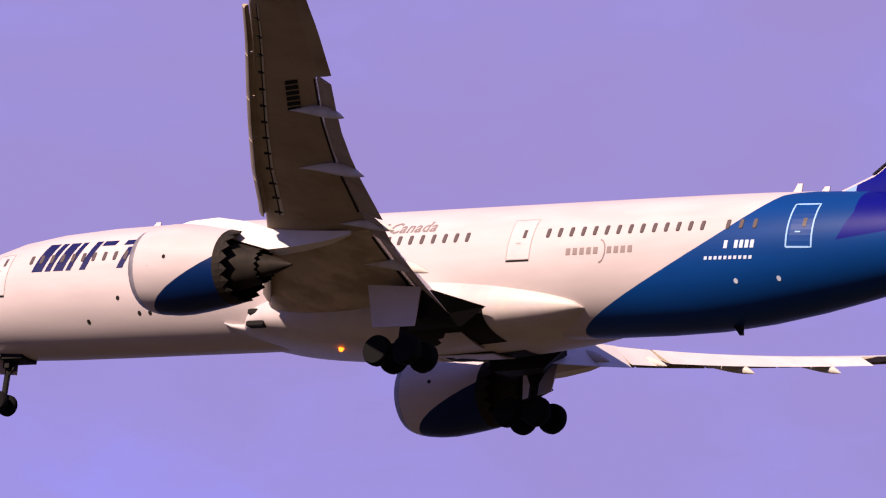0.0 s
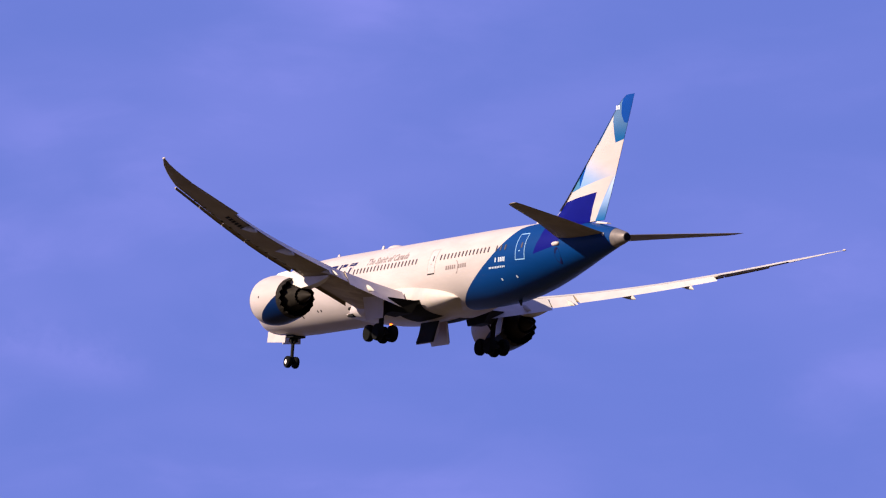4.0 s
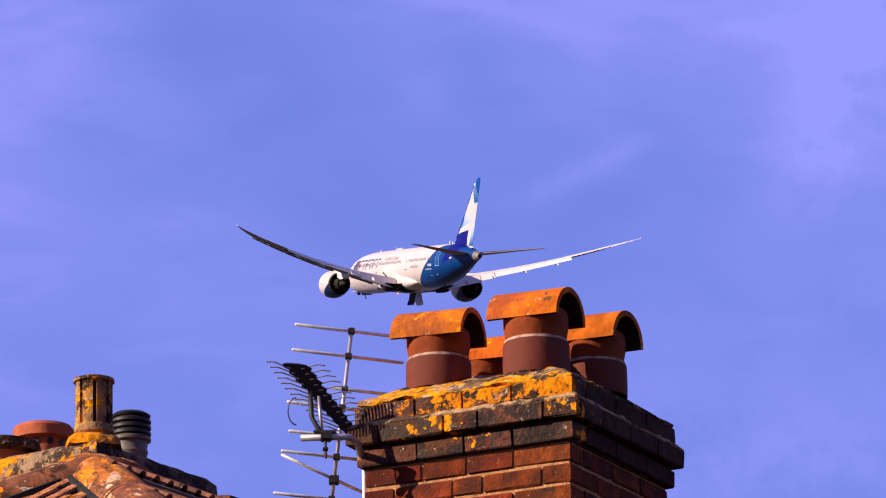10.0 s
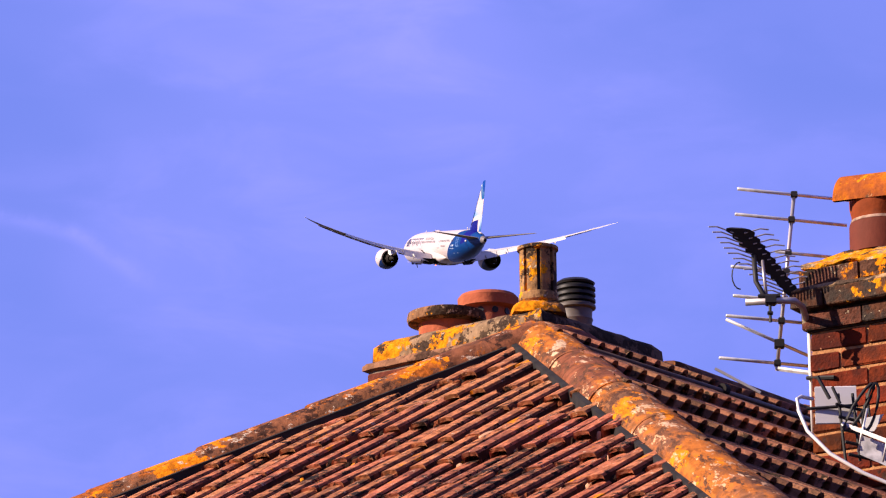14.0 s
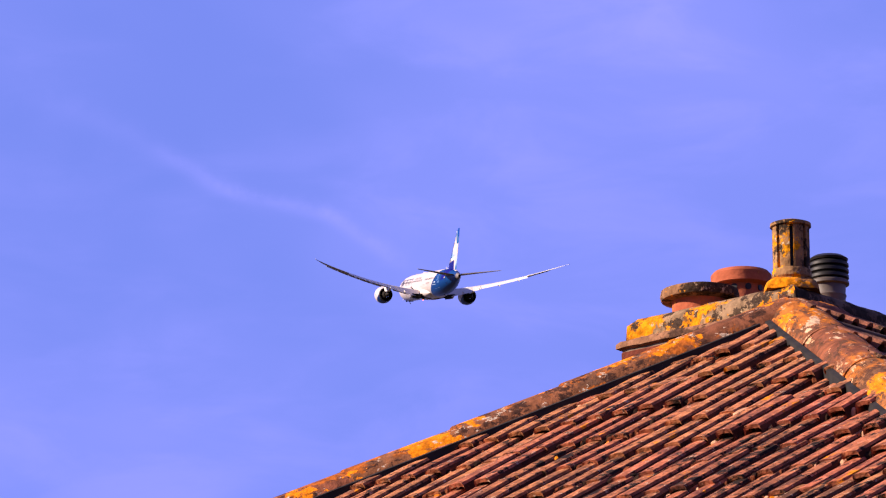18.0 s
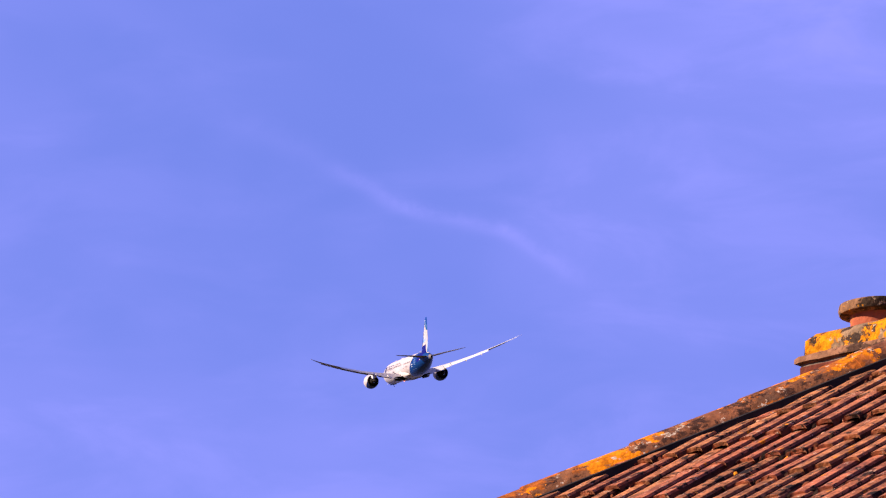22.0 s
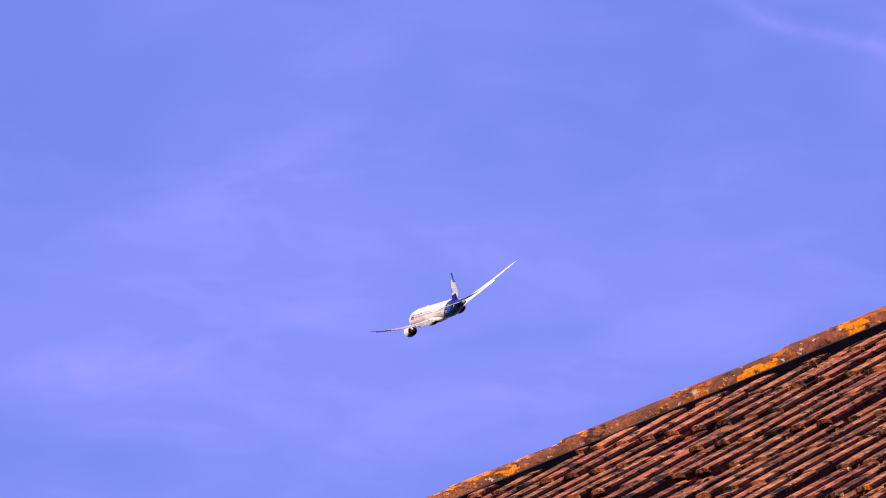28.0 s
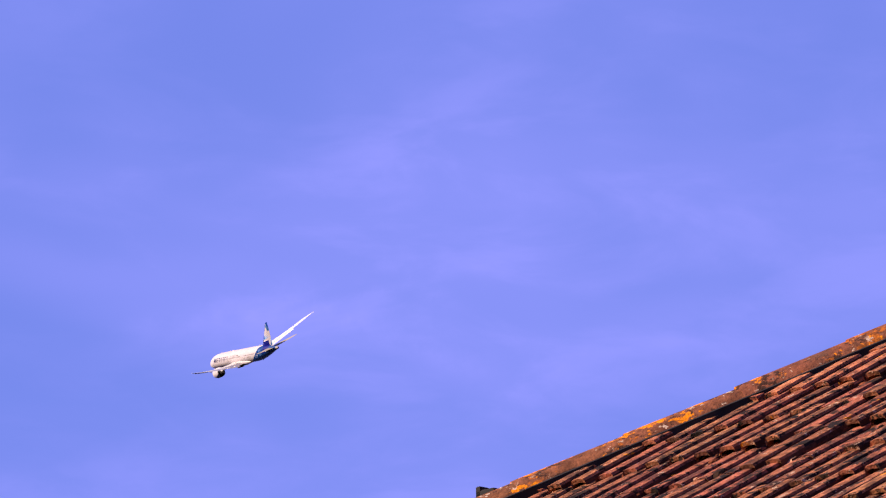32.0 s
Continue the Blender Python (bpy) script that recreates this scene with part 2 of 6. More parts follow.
def lathe(profile, n=24, m=None, cap=True):
    """A turned body about z: profile of (radius, height)."""
    rings = [[(r * math.cos(2 * math.pi * j / n), r * math.sin(2 * math.pi * j / n), h) for j in range(n)] for r, h in profile]
    piece = loft(rings, cap)
    return moved(piece, m) if m else piece


def shell(profile, thick, n=24):
    """A turned tube with a wall: outside up, inside down."""
    inner = [(max(0.001, r - thick), h) for r, h in reversed(profile)]
    rings = [[(r * math.cos(2 * math.pi * j / n), r * math.sin(2 * math.pi * j / n), h) for j in range(n)] for r, h in list(profile) + inner]
    v, f = loft(rings, cap=False)
    k = (len(rings) - 1) * n
    f += [(k + j, k + (j + 1) % n, (j + 1) % n, j) for j in range(n)]
    return v, f

# ---- the airliner: x to its right, y forward, z up; a station is metres behind the nose ----


def sy(s):
    return 31.0 - s


HULL = ((0.45, 0.04, 0.04, -1.23), (0.57, 0.33, 0.29, -1.22), (0.85, 0.66, 0.59, -1.18), (1.42, 1.14, 1.02, -1.08), (2.35, 1.68, 1.52, -0.91), (3.65, 2.21, 1.99, -0.68),
        (5.0, 2.55, 2.36, -0.47), (7.0, 2.78, 2.68, -0.24), (9.0, 2.87, 2.84, -0.12), (12.0, 2.885, 2.94, -0.03), (15.0, 2.885, 2.97, 0.0), (42.0, 2.885, 2.97, 0.0), (44.5, 2.86, 2.93, 0.03), (47.0, 2.76, 2.8, 0.14),
        (49.5, 2.56, 2.58, 0.31), (52.0, 2.23, 2.28, 0.5), (55.0, 1.72, 1.84, 0.72), (58.0, 1.16, 1.3, 0.86), (60.2, 0.74, 0.85, 0.88), (60.75, 0.635, 0.725, 0.87))


def hull_at(s):
    for a, b in zip(HULL, HULL[1:]):
        if s <= b[0]:
            k = (s - a[0]) / (b[0] - a[0])
            return [a[i] + (b[i] - a[i]) * k for i in (1, 2, 3)]
    return list(HULL[-1][1:])


def hull_x(s, z):
    w, h, c = hull_at(s)
    return w * math.sqrt(max(0.0, 1 - min(1, ((z - c) / h) ** 2)))


def on_side(points, off=0.012, side=-1):
    """Stations and heights to places on the hull's skin."""
    return [(side * (hull_x(s, z) + off), sy(s), z) for s, z in points]


def inside(m, u, v, poly):
    """1 inside a convex polygon in the plane of two sockets."""
    area = sum(a[0] * b[1] - b[0] * a[1] for a, b in zip(poly, poly[1:] + poly[:1]))
    low = None
    for a, b in zip(poly, poly[1:] + poly[:1]):
        nx, ny = -(b[1] - a[1]), b[0] - a[0]
        if area < 0:
            nx, ny = -nx, -ny
        k = math.hypot(nx, ny)
        d = m.math("MULTIPLY_ADD", u, nx / k, m.math("MULTIPLY_ADD", v, ny / k, -(a[0] * nx + a[1] * ny) / k))
        low = d if low is None else m.math("MINIMUM", low, d)
    return m.ramp(low, -0.015, 0.015)


WHITE, TEAL, NAVY = (0.525, 0.455, 0.451), (0.0003, 0.037, 0.175), (0.002, 0.003, 0.15)


def livery(name, paint):
    """A glossy paint whose colour follows a drawing over station and height."""
    mat = bpy.data.materials.new(name)
    mat.use_nodes = True
    nt = mat.node_tree
    m = Nodes(nt)
    co = nt.nodes.new("ShaderNodeTexCoord").outputs["Object"]
    sep = nt.nodes.new("ShaderNodeSeparateXYZ")
    nt.links.new(co, sep.inputs[0])
    s = m.math("SUBTRACT", 31.0, sep.outputs[1])
    z = sep.outputs[2]
    value = paint(m, s, z)
    streak = m.ramp(m.noise(0.9, 5.0, stretch=(1, 0.25, 1)), 0.25, 0.75)
    value = m.mix(m.math("MULTIPLY", streak, 0.13), value, (0.0, 0.0, 0.0))
    bsdf = nt.nodes["Principled BSDF"]
    m.put(bsdf.inputs["Base Color"], value)
    bsdf.inputs["Roughness"].default_value = 0.45
    bsdf.inputs["Specular IOR Level"].default_value = 0.12
    return mat


def hull_paint(m, s, z):
    top = m.math("MAXIMUM", m.math("SUBTRACT", z, 2.35), 0.0)
    edge = m.math("MULTIPLY_ADD", z, 1.774, 45.26)
    edge = m.math("MULTIPLY_ADD", m.math("MULTIPLY", z, z), -0.214, edge)
    edge = m.math("MULTIPLY_ADD", m.math("MULTIPLY", top, top), 9.0, edge)
    value = m.mix(m.ramp(m.math("SUBTRACT", s, edge), -0.02, 0.02), WHITE, TEAL)
    navy = m.math("MAXIMUM", inside(m, s, z, [(51.63, 0.1), (52.24, 1.35), (55.0, 1.35), (54.4, 0.6)]), inside(m, s, z, [(52.24, 1.3), (52.0, 3.2), (57.4, 3.2), (55.6, 1.3)]))
    return m.mix(navy, value, NAVY)


def fin_paint(m, s, z):
    value = m.mix(m.ramp(m.math("MULTIPLY_ADD", s, 0.28, m.math("MULTIPLY", z, 0.72)), 19.2, 21.5), (0.2, 0.34, 0.62), WHITE)
    teal = m.mix(m.ramp(z, 8.1, 10.6), (0.002, 0.085, 0.27), (0.09, 0.17, 0.31))
    for poly in ([(56.4, 8.05), (57.18, 8.22), (59.22, 10.24), (59.22, 12.2), (56.0, 9.0)], [(59.2, 10.24), (59.78, 8.13), (60.96, 8.34), (63.0, 9.0), (63.0, 12.5), (59.18, 12.5)]):
        value = m.mix(inside(m, s, z, poly), value, teal)
    value = m.mix(inside(m, s, z, [(52.0, 4.6), (54.88, 5.06), (54.45, 6.1), (53.0, 6.8)]), value, (0.06, 0.19, 0.36))
    value = m.mix(inside(m, s, z, [(54.42, 6.05), (54.4, 7.6), (55.56, 6.95), (54.88, 5.06)]), value, (0.001, 0.06, 0.3))
    value = m.mix(inside(m, s, z, [(60.41, 12.5), (60.46, 10.3), (60.54, 10.1), (60.85, 9.6), (61.24, 9.5), (63.0, 12.5)]), value, (0.001, 0.045, 0.26))
    value = m.mix(inside(m, s, z, [(51.0, 4.5), (59.87, 5.78), (59.75, 5.53), (57.19, 2.24), (56.6, 1.4), (51.0, 1.4)]), value, WHITE)
    value = m.mix(inside(m, s, z, [(51.0, 4.03), (52.53, 4.16), (57.5, 4.6), (56.51, 2.3), (56.1, 1.4), (51.0, 1.4)]), value, NAVY)
    value = m.mix(inside(m, s, z, [(47.0, 2.3), (50.3, 2.87), (51.8, 3.45), (52.7, 4.12), (51.5, 4.7), (47.0, 3.4)]), value, WHITE)
    low = m.mix(m.ramp(z, 2.2, 5.6), (0.002, 0.1, 0.3), (0.45, 0.58, 0.85))
    return m.mix(inside(m, s, z, [(59.95, 5.75), (59.75, 5.53), (57.19, 2.24), (56.6, 1.4), (62.0, 1.4), (62.0, 5.9)]), value, low)


def cowl_paint(m, s, z):
    edge = m.math("MULTIPLY_ADD", m.math("SUBTRACT", s, 22.3), 0.52, -4.3)
    # blue darker than the hull's, with the underside's shade put into it
    return m.mix(m.ramp(m.math("SUBTRACT", edge, z), -0.015, 0.015), WHITE, (0.0006, 0.014, 0.075))


def build_airliner():
    white = material("white_aircraft_paint", WHITE, 0.4, grain=0.06, grain_scale=0.8)
    hull = livery("hull_paint", hull_paint)
    finm = livery("fin_paint", fin_paint)
    cowl = livery("cowl_paint", cowl_paint)
    # this grey is darkened to paint in the shade under the wings
    grey = material("shaded_wing_grey", (0.33, 0.27, 0.2), 0.7, grain=0.14, grain_scale=0.7, second=(0.23, 0.18, 0.13), second_at=(0.45, 0.7), second_scale=0.35)
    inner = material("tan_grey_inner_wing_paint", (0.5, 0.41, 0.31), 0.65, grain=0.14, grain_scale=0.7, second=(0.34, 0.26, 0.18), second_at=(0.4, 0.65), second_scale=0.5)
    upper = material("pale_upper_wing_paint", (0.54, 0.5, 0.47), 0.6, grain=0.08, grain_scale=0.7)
    canoe = material("pale_fairing_paint", (0.5, 0.46, 0.42), 0.6, grain=0.1, grain_scale=1.5)
    flapm = material("light_grey_flap_paint", (0.66, 0.61, 0.58), 0.5, grain=0.05, grain_scale=1.2)
    lip = material("dull_metal_lip", (0.24, 0.22, 0.22), 0.5, 0.2, grain=0.2, grain_scale=2)
    hot = material("heat_stained_metal", (0.02, 0.016, 0.013), 0.7, 0.2, grain=0.25, grain_scale=2)
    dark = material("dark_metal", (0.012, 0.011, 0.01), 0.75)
    rubber = material("tyre_rubber", (0.006, 0.006, 0.006), 0.95)
    glass = material("window_glass", (0.09, 0.07, 0.065), 0.3)
    line = material("panel_line", (0.34, 0.31, 0.3), 0.6)
    pale = material("pale_outline", (0.24, 0.42, 0.66), 0.5)
    ink = material("navy_ink", (0.003, 0.004, 0.06), 0.5)
    gold = material("brown_ink", (0.22, 0.175, 0.165), 0.5)
    lit = bpy.data.materials.new("beacon_glow")
    lit.use_nodes = True
    e = lit.node_tree.nodes["Principled BSDF"]
    e.inputs["Base Color"].default_value = (0.9, 0.2, 0.02, 1)
    e.inputs["Emission Color"].default_value, e.inputs["Emission Strength"].default_value = (1.0, 0.16, 0.01, 1), 3.5

    plane = thing("airliner", None, "white and blue twin-engine airliner climbing away after take-off", "airplane")
    # hull
    rings = []
    dense = []
    for a, b in zip(HULL, HULL[1:]):
        steps = max(1, int((b[0] - a[0]) / 1.2))
        dense += [a[0] + (b[0] - a[0]) * k / steps for k in range(steps)]
    for s in dense + [60.75]:
        w, h, c = hull_at(s)
        rings.append([(w * math.sin(2 * math.pi * j / 48), sy(s), c + h * math.cos(2 * math.pi * j / 48)) for j in range(48)])
    part("fuselage", shape(*loft(rings), True, 50), hull, plane, "white fuselage with a blue rear and navy emblem")
    rings = [[(w * math.sin(2 * math.pi * j / 24), sy(s), c + h * math.cos(2 * math.pi * j / 24)) for j in range(24)] for s, w, h, c in
             ((60.7, 0.64, 0.73, 0.87), (61.5, 0.5, 0.56, 0.84), (62.2, 0.36, 0.4, 0.81), (62.35, 0.3, 0.34, 0.8))]
    cone = part("tail_cone", shape(*loft(rings), True, 50), material("dull_tail_cone_metal", (0.2, 0.17, 0.16), 0.5, 0.4, grain=0.2, grain_scale=2), plane, "dull grey metal tail cone")
    part("exhaust", shape(*lathe([(0.27, 0), (0.27, 0.08)], 20, Matrix.Translation((0, sy(62.36), 0.8)) @ pose(0, 0, 0, 90))), dark, cone, "sooty round outlet")
    # belly fairing
    def fairing(q, t, grow=1.0):
        bulge = math.sin(math.pi * q) ** 0.55 if q > 0.5 else (1 - (1 - max(0.0, min(1.0, (q - 0.07) / 0.43))) ** 7) ** 0.5
        wide, deep, high = 2.0 + 1.1 * bulge, 2.35 + 1.1 * max(0.0, math.sin(math.pi * q)) ** 0.55, -2.2 + 1.75 * bulge * (1.0 if q > 0.5 else 0.45 + 0.55 * math.sin(math.pi * q))
        c, d = math.cos(t), math.sin(t)
        return (grow * wide * math.copysign(abs(c) ** 0.72, c), sy(19.6 + 19.4 * q), (-deep + high) / 2 + grow * (high + deep) / 2 * math.copysign(abs(d) ** 0.8, d))

    rings = [[fairing(k / 48, 2 * math.pi * j / 28) for j in range(28)] for k in range(49)]
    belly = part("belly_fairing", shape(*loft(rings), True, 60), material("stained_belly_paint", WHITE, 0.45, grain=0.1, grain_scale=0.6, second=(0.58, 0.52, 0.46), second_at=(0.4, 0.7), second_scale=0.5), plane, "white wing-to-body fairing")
    part("beacon", shape(*lathe([(0.12, -0.03), (0.115, 0.06), (0.08, 0.14), (0.02, 0.17)], 12, Matrix.Translation((-0.9, sy(25.5), -3.31)) @ pose(0, 0, 0, 180)), True), lit, belly, "glowing orange anti-collision beacon")
    for z in (-2.05, -2.6):
        part("air_inlet", shape(*join(box(-2.85, -2.4, sy(22.5), sy(21.55), z - 0.13, z + 0.13, 0.05))), dark, belly, "dark ram air inlet")

    # windows, doors, marks on both skins
    me = None
    ring = [(0.105 * math.copysign(abs(math.cos(t)) ** 0.45, math.cos(t)), 0.24 * math.copysign(abs(math.sin(t)) ** 0.5, math.sin(t))) for t in (2 * math.pi * j / 12 for j in range(12))]
    spots = [8.56 + 0.61 * k for k in range(41)] + [37.25 + 0.61 * k for k in range(14)] + [46.45, 47.1, 47.76]
    for side in (-1, 1):
        for s in spots:
            if 33.9 < s < 36.8 or 20.2 < s < 21.6:
                continue
            if me is None:
                me = shape(*loft([[(0, u, v) for u, v in ring], [(-0.02, u * 0.9, v * 0.93) for u, v in ring]]))
                me.materials.append(glass)
            z = 0.88
            x, x2 = hull_x(s, z - 0.2), hull_x(s, z + 0.2)
            lean = math.degrees(math.atan2(x - x2, 0.4))
            yaw = math.degrees(math.atan2(hull_x(s - 0.3, z) - hull_x(s + 0.3, z), 0.6))
            m = Matrix.Translation((side * (hull_x(s, z) + 0.004), sy(s), z)) @ pose(0, 0, 0, 0, 0, yaw if side < 0 else 180 - yaw) @ pose(0, 0, 0, 0, lean, 0)
            part("window", me, None, plane, at=m)

    def skin_strip(points, wide, side=-1, off=0.006):
        """A line painted along the skin."""
        pts = [Vector((s, z)) for s, z in points]
        v, f = [], []
        for i, p in enumerate(pts):
            d = (pts[min(i + 1, len(pts) - 1)] - pts[max(i - 1, 0)]).normalized() * wide / 2
            n = Vector((-d.y, d.x))
            v += on_side([tuple(p + n), tuple(p - n)], off, side)
        for i in range(len(pts) - 1):
            f.append((2 * i, 2 * i + 1, 2 * i + 3, 2 * i + 2))
        return v, f

    def plate(points, off=0.012, side=-1):
        """A thin convex plate on the skin."""
        a, b = on_side(points, off, side), on_side(points, -0.03, side)
        return loft([b, a])

    def patch(corners, off=0.012, side=-1, n=8):
        """A four-cornered plate that follows the skin; corners run round."""
        a, b, c, d = (Vector(p) for p in corners)
        grid = [[a.lerp(b, i / n).lerp(d.lerp(c, i / n), j / n) for i in range(n + 1)] for j in range(n + 1)]
        v = on_side([tuple(p) for row in grid for p in row], off, side)
        return v, [(j * (n + 1) + i, j * (n + 1) + i + 1, (j + 1) * (n + 1) + i + 1, (j + 1) * (n + 1) + i) for j in range(n) for i in range(n)]

    for side in (-1, 1):
        for s, lo, hi, half, mat, skin in ((6.75, -0.72, 1.3, 0.52, line, white), (20.9, -0.32, 1.62, 0.56, line, white), (35.85, -0.28, 1.62, 0.6, line, white), (49.95, -0.2, 1.79, 0.58, pale, None)):
            door = part("door", shape(*patch([(s - half, lo), (s + half, lo), (s + half, hi), (s - half, hi)], 0.005, side)), skin or material("blue_door_paint", TEAL, 0.3, coat=0.2), plane, "closed cabin door")
            wide = 0.04 if skin else 0.075
            loop = [(s - half, lo), (s - half, hi), (s + half, hi), (s + half, lo), (s - half, lo)]
            fine = []
            for a, b in zip(loop, loop[1:]):
                fine += [(a[0] + (b[0] - a[0]) * k / 8, a[1] + (b[1] - a[1]) * k / 8) for k in range(8)]
            part("door_outline", shape(*skin_strip(fine + [fine[0]], wide, side, 0.012)), mat, door)
            part("door_window", shape(*patch([(s + 0.08, 0.68), (s + 0.26, 0.68), (s + 0.26, 1.08), (s + 0.08, 1.08)], 0.014, side, 3)), glass, door)
            part("door_handle", shape(*patch([(s - 0.2, 0.42), (s + 0.05, 0.42), (s + 0.05, 0.48), (s - 0.2, 0.48)], 0.016, side, 3)), mat, door)
            if skin:
                part("door_sill", shape(*patch([(s - half, lo - 0.1), (s + half, lo - 0.1), (s + half, lo - 0.03), (s - half, lo - 0.03)], 0.02, side)), dark, door)
    # airline title as plain slanted shapes in its colour
    left, lo, hi = 8.75, 0.0, 1.42

    def slant(a, b, z0, z1, c=None, d=None):
        """A stroke of the title; c and d move its upper end."""
        c, d = a if c is None else c, b if d is None else d
        lean, k = 0.3, 1.03
        return patch([(left + a + lean * z0, 0.25 + k * z0), (left + b + lean * z0, 0.25 + k * z0), (left + d + lean * z1, 0.25 + k * z1), (left + c + lean * z1, 0.25 + k * z1)], 0.01, -1, 4)

    for wide, form in ((2.7, 0), (1.75, 1), (1.8, 2), (1.75, 1), (1.6, 2), (1.75, 1), (1.75, 2)):
        if form == 0:
            bars = [slant(0.0, 0.62, lo, hi), slant(0.78, 1.12, lo, hi), slant(1.28, 1.85, lo, hi), slant(2.0, 2.3, lo, hi)]
        elif form == 1:
            bars = [slant(0.1, 0.45, lo, hi), slant(0.58, wide - 0.4, 1.16, hi)]
        else:
            bars = [slant(0.1, wide - 0.4, 1.16, hi), slant(0.5, 0.85, lo, 1.04)]
        part("title_mark", shape(*join(*bars)), ink, plane, "navy title shape")
        left += wide
    # slogan
    cu = bpy.data.curves.new("slogan", "FONT")
    cu.body, cu.size, cu.shear, cu.space_character, cu.resolution_u, cu.offset = "The Spirit of Canada", 0.78, 0.25, 1.05, 2, 0.012
    tmp = new("slogan", cu)
    me = bpy.data.meshes.new_from_object(tmp.evaluated_get(bpy.context.evaluated_depsgraph_get()))
    bpy.data.objects.remove(tmp)
    top = max(v.co.x for v in me.vertices)
    for v in me.vertices:
        s, z = 23.7 + v.co.x / top * 7.35, 1.28 + v.co.y
        v.co = (-(hull_x(s, z) + 0.012), sy(s), z)
    part("slogan", me, gold, plane, "thin brown slogan lettering")
    # unread or private marks as bars
    bars = [patch([(38.37 + 0.355 * k, -0.2), (38.6 + 0.355 * k, -0.2), (38.6 + 0.355 * k, 0.1), (38.37 + 0.355 * k, 0.1)], 0.01, -1, 2) for k in range(10) if k != 5]
    for bar in bars:
        part("name_bar", shape(*bar), gold, plane, "small brown bar")
    arc = [(40.1 + 0.3 * math.sin(t), -0.08 + 0.5 * math.cos(t)) for t in (math.pi * k / 10 for k in range(11))]
    part("crescent_mark", shape(*skin_strip(arc, 0.06, -1, 0.012)), gold, plane, "thin crescent mark")
    palew = material("white_marking", (0.5, 0.55, 0.65), 0.5)
    bars = [patch([(46.4 + 0.255 * k, -0.2), (46.57 + 0.255 * k, -0.2), (46.6 + 0.255 * k, 0.14), (46.43 + 0.255 * k, 0.14)], 0.01, -1, 2) for k in range(6) if k != 1]
    for bar in bars:
        part("registration_bar", shape(*bar), palew, plane, "white bar")
    part("type_bar", shape(*join(*[patch([(45.46 + 0.24 * k, -0.66), (45.6 + 0.24 * k, -0.66), (45.63 + 0.24 * k, -0.52), (45.48 + 0.24 * k, -0.52)], 0.01, -1, 2) for k in range(10)])), palew, plane, "row of small white bars")
    for s, z in ((46.9, -1.5), (48.9, -1.4)):
        part("port_cover", shape(*plate([(s + 0.1 * math.cos(t), z + 0.1 * math.sin(t)) for t in (2 * math.pi * k / 10 for k in range(10))], 0.014)), palew, plane)
    for s, z in ((13.9, -1.1), (12.0, -2.0), (15.0, -1.75), (15.6, -1.75)):
        part("vent_hole", shape(*plate([(s + 0.1 * math.cos(t), z + 0.1 * math.sin(t)) for t in (2 * math.pi * k / 10 for k in range(10))], 0.012)), dark, plane, "small dark vent")
    # top aerials and radome
    rings = []
    for k in range(13):
        q = k / 12
        g = max(0.02, math.sin(math.pi * q) ** 0.6)
        rings.append([(0.6 * g * math.cos(t), sy(22.4 + 2.6 * q), 2.86 + 0.36 * g * max(-0.2, math.sin(t))) for t in (2 * math.pi * j / 16 for j in range(16))])
    part("radome", shape(*loft(rings), True, 60), white, plane, "white satellite aerial hump")
    for s, z, h in ((21.0, 2.9, 0.45), (47.6, 2.86, 0.55), (49.0, 2.82, 0.4), (13.0, 2.92, 0.35)):
        part("blade_aerial", shape(*loft([[(-0.05, sy(s), z), (0.05, sy(s), z), (0.05, sy(s + 0.5), z), (-0.05, sy(s + 0.5), z)], [(-0.02, sy(s + 0.25), z + h), (0.02, sy(s + 0.25), z + h), (0.02, sy(s + 0.5), z + h), (-0.02, sy(s + 0.5), z + h)]])), white, plane, "white blade aerial")
    part("blade_aerial", shape(*loft([[(-0.05, sy(45.5), -2.75), (0.05, sy(45.5), -2.75), (0.05, sy(46.0), -2.75), (-0.05, sy(46.0), -2.75)], [(-0.02, sy(45.9), -3.2), (0.02, sy(45.9), -3.2), (0.02, sy(46.1), -3.2), (-0.02, sy(46.1), -3.2)]])), dark, plane, "dark blade aerial")

    # wings
    PLAN = ((0.0, 20.8, 33.2), (2.9, 22.7, 33.4), (6.0, 25.03, 33.7), (9.5, 27.4, 34.2), (12.0, 29.05, 35.0), (15.0, 30.8, 35.95), (18.0, 32.75, 37.2), (21.0, 34.75, 38.8),
            (24.0, 36.8, 40.15), (26.2, 38.18, 41.0), (27.1, 39.22, 41.5), (28.0, 40.4, 42.05), (28.8, 41.6, 42.65), (29.4, 42.75, 43.25), (29.66, 43.4, 43.52))
    FOIL = ((0.0, 0.0, 0.0), (0.02, 0.025, -0.02), (0.08, 0.045, -0.035), (0.2, 0.06, -0.045), (0.4, 0.062, -0.045), (0.6, 0.05, -0.03), (0.8, 0.028, -0.013), (1.0, 0.003, -0.003))

    def plan_at(x):
        for a, b in zip(PLAN, PLAN[1:]):
            if x <= b[0]:
                k = (x - a[0]) / (b[0] - a[0])
                return a[1] + (b[1] - a[1]) * k, a[2] + (b[2] - a[2]) * k
        return PLAN[-1][1:]

    def wing_z(x):
        k = max(x - 2.9, 0)
        return -1.8 + 0.138 * k + 0.00406 * k * k

    def thick(x):
        return 1.2 - 0.4 * min(1, x / 20)

    def foil_z(x, q):
        for a, b in zip(FOIL, FOIL[1:]):
            if q <= b[0]:
                k = (q - a[0]) / (b[0] - a[0])
                return a[1] + (b[1] - a[1]) * k, a[2] + (b[2] - a[2]) * k
        return FOIL[-1][1:]

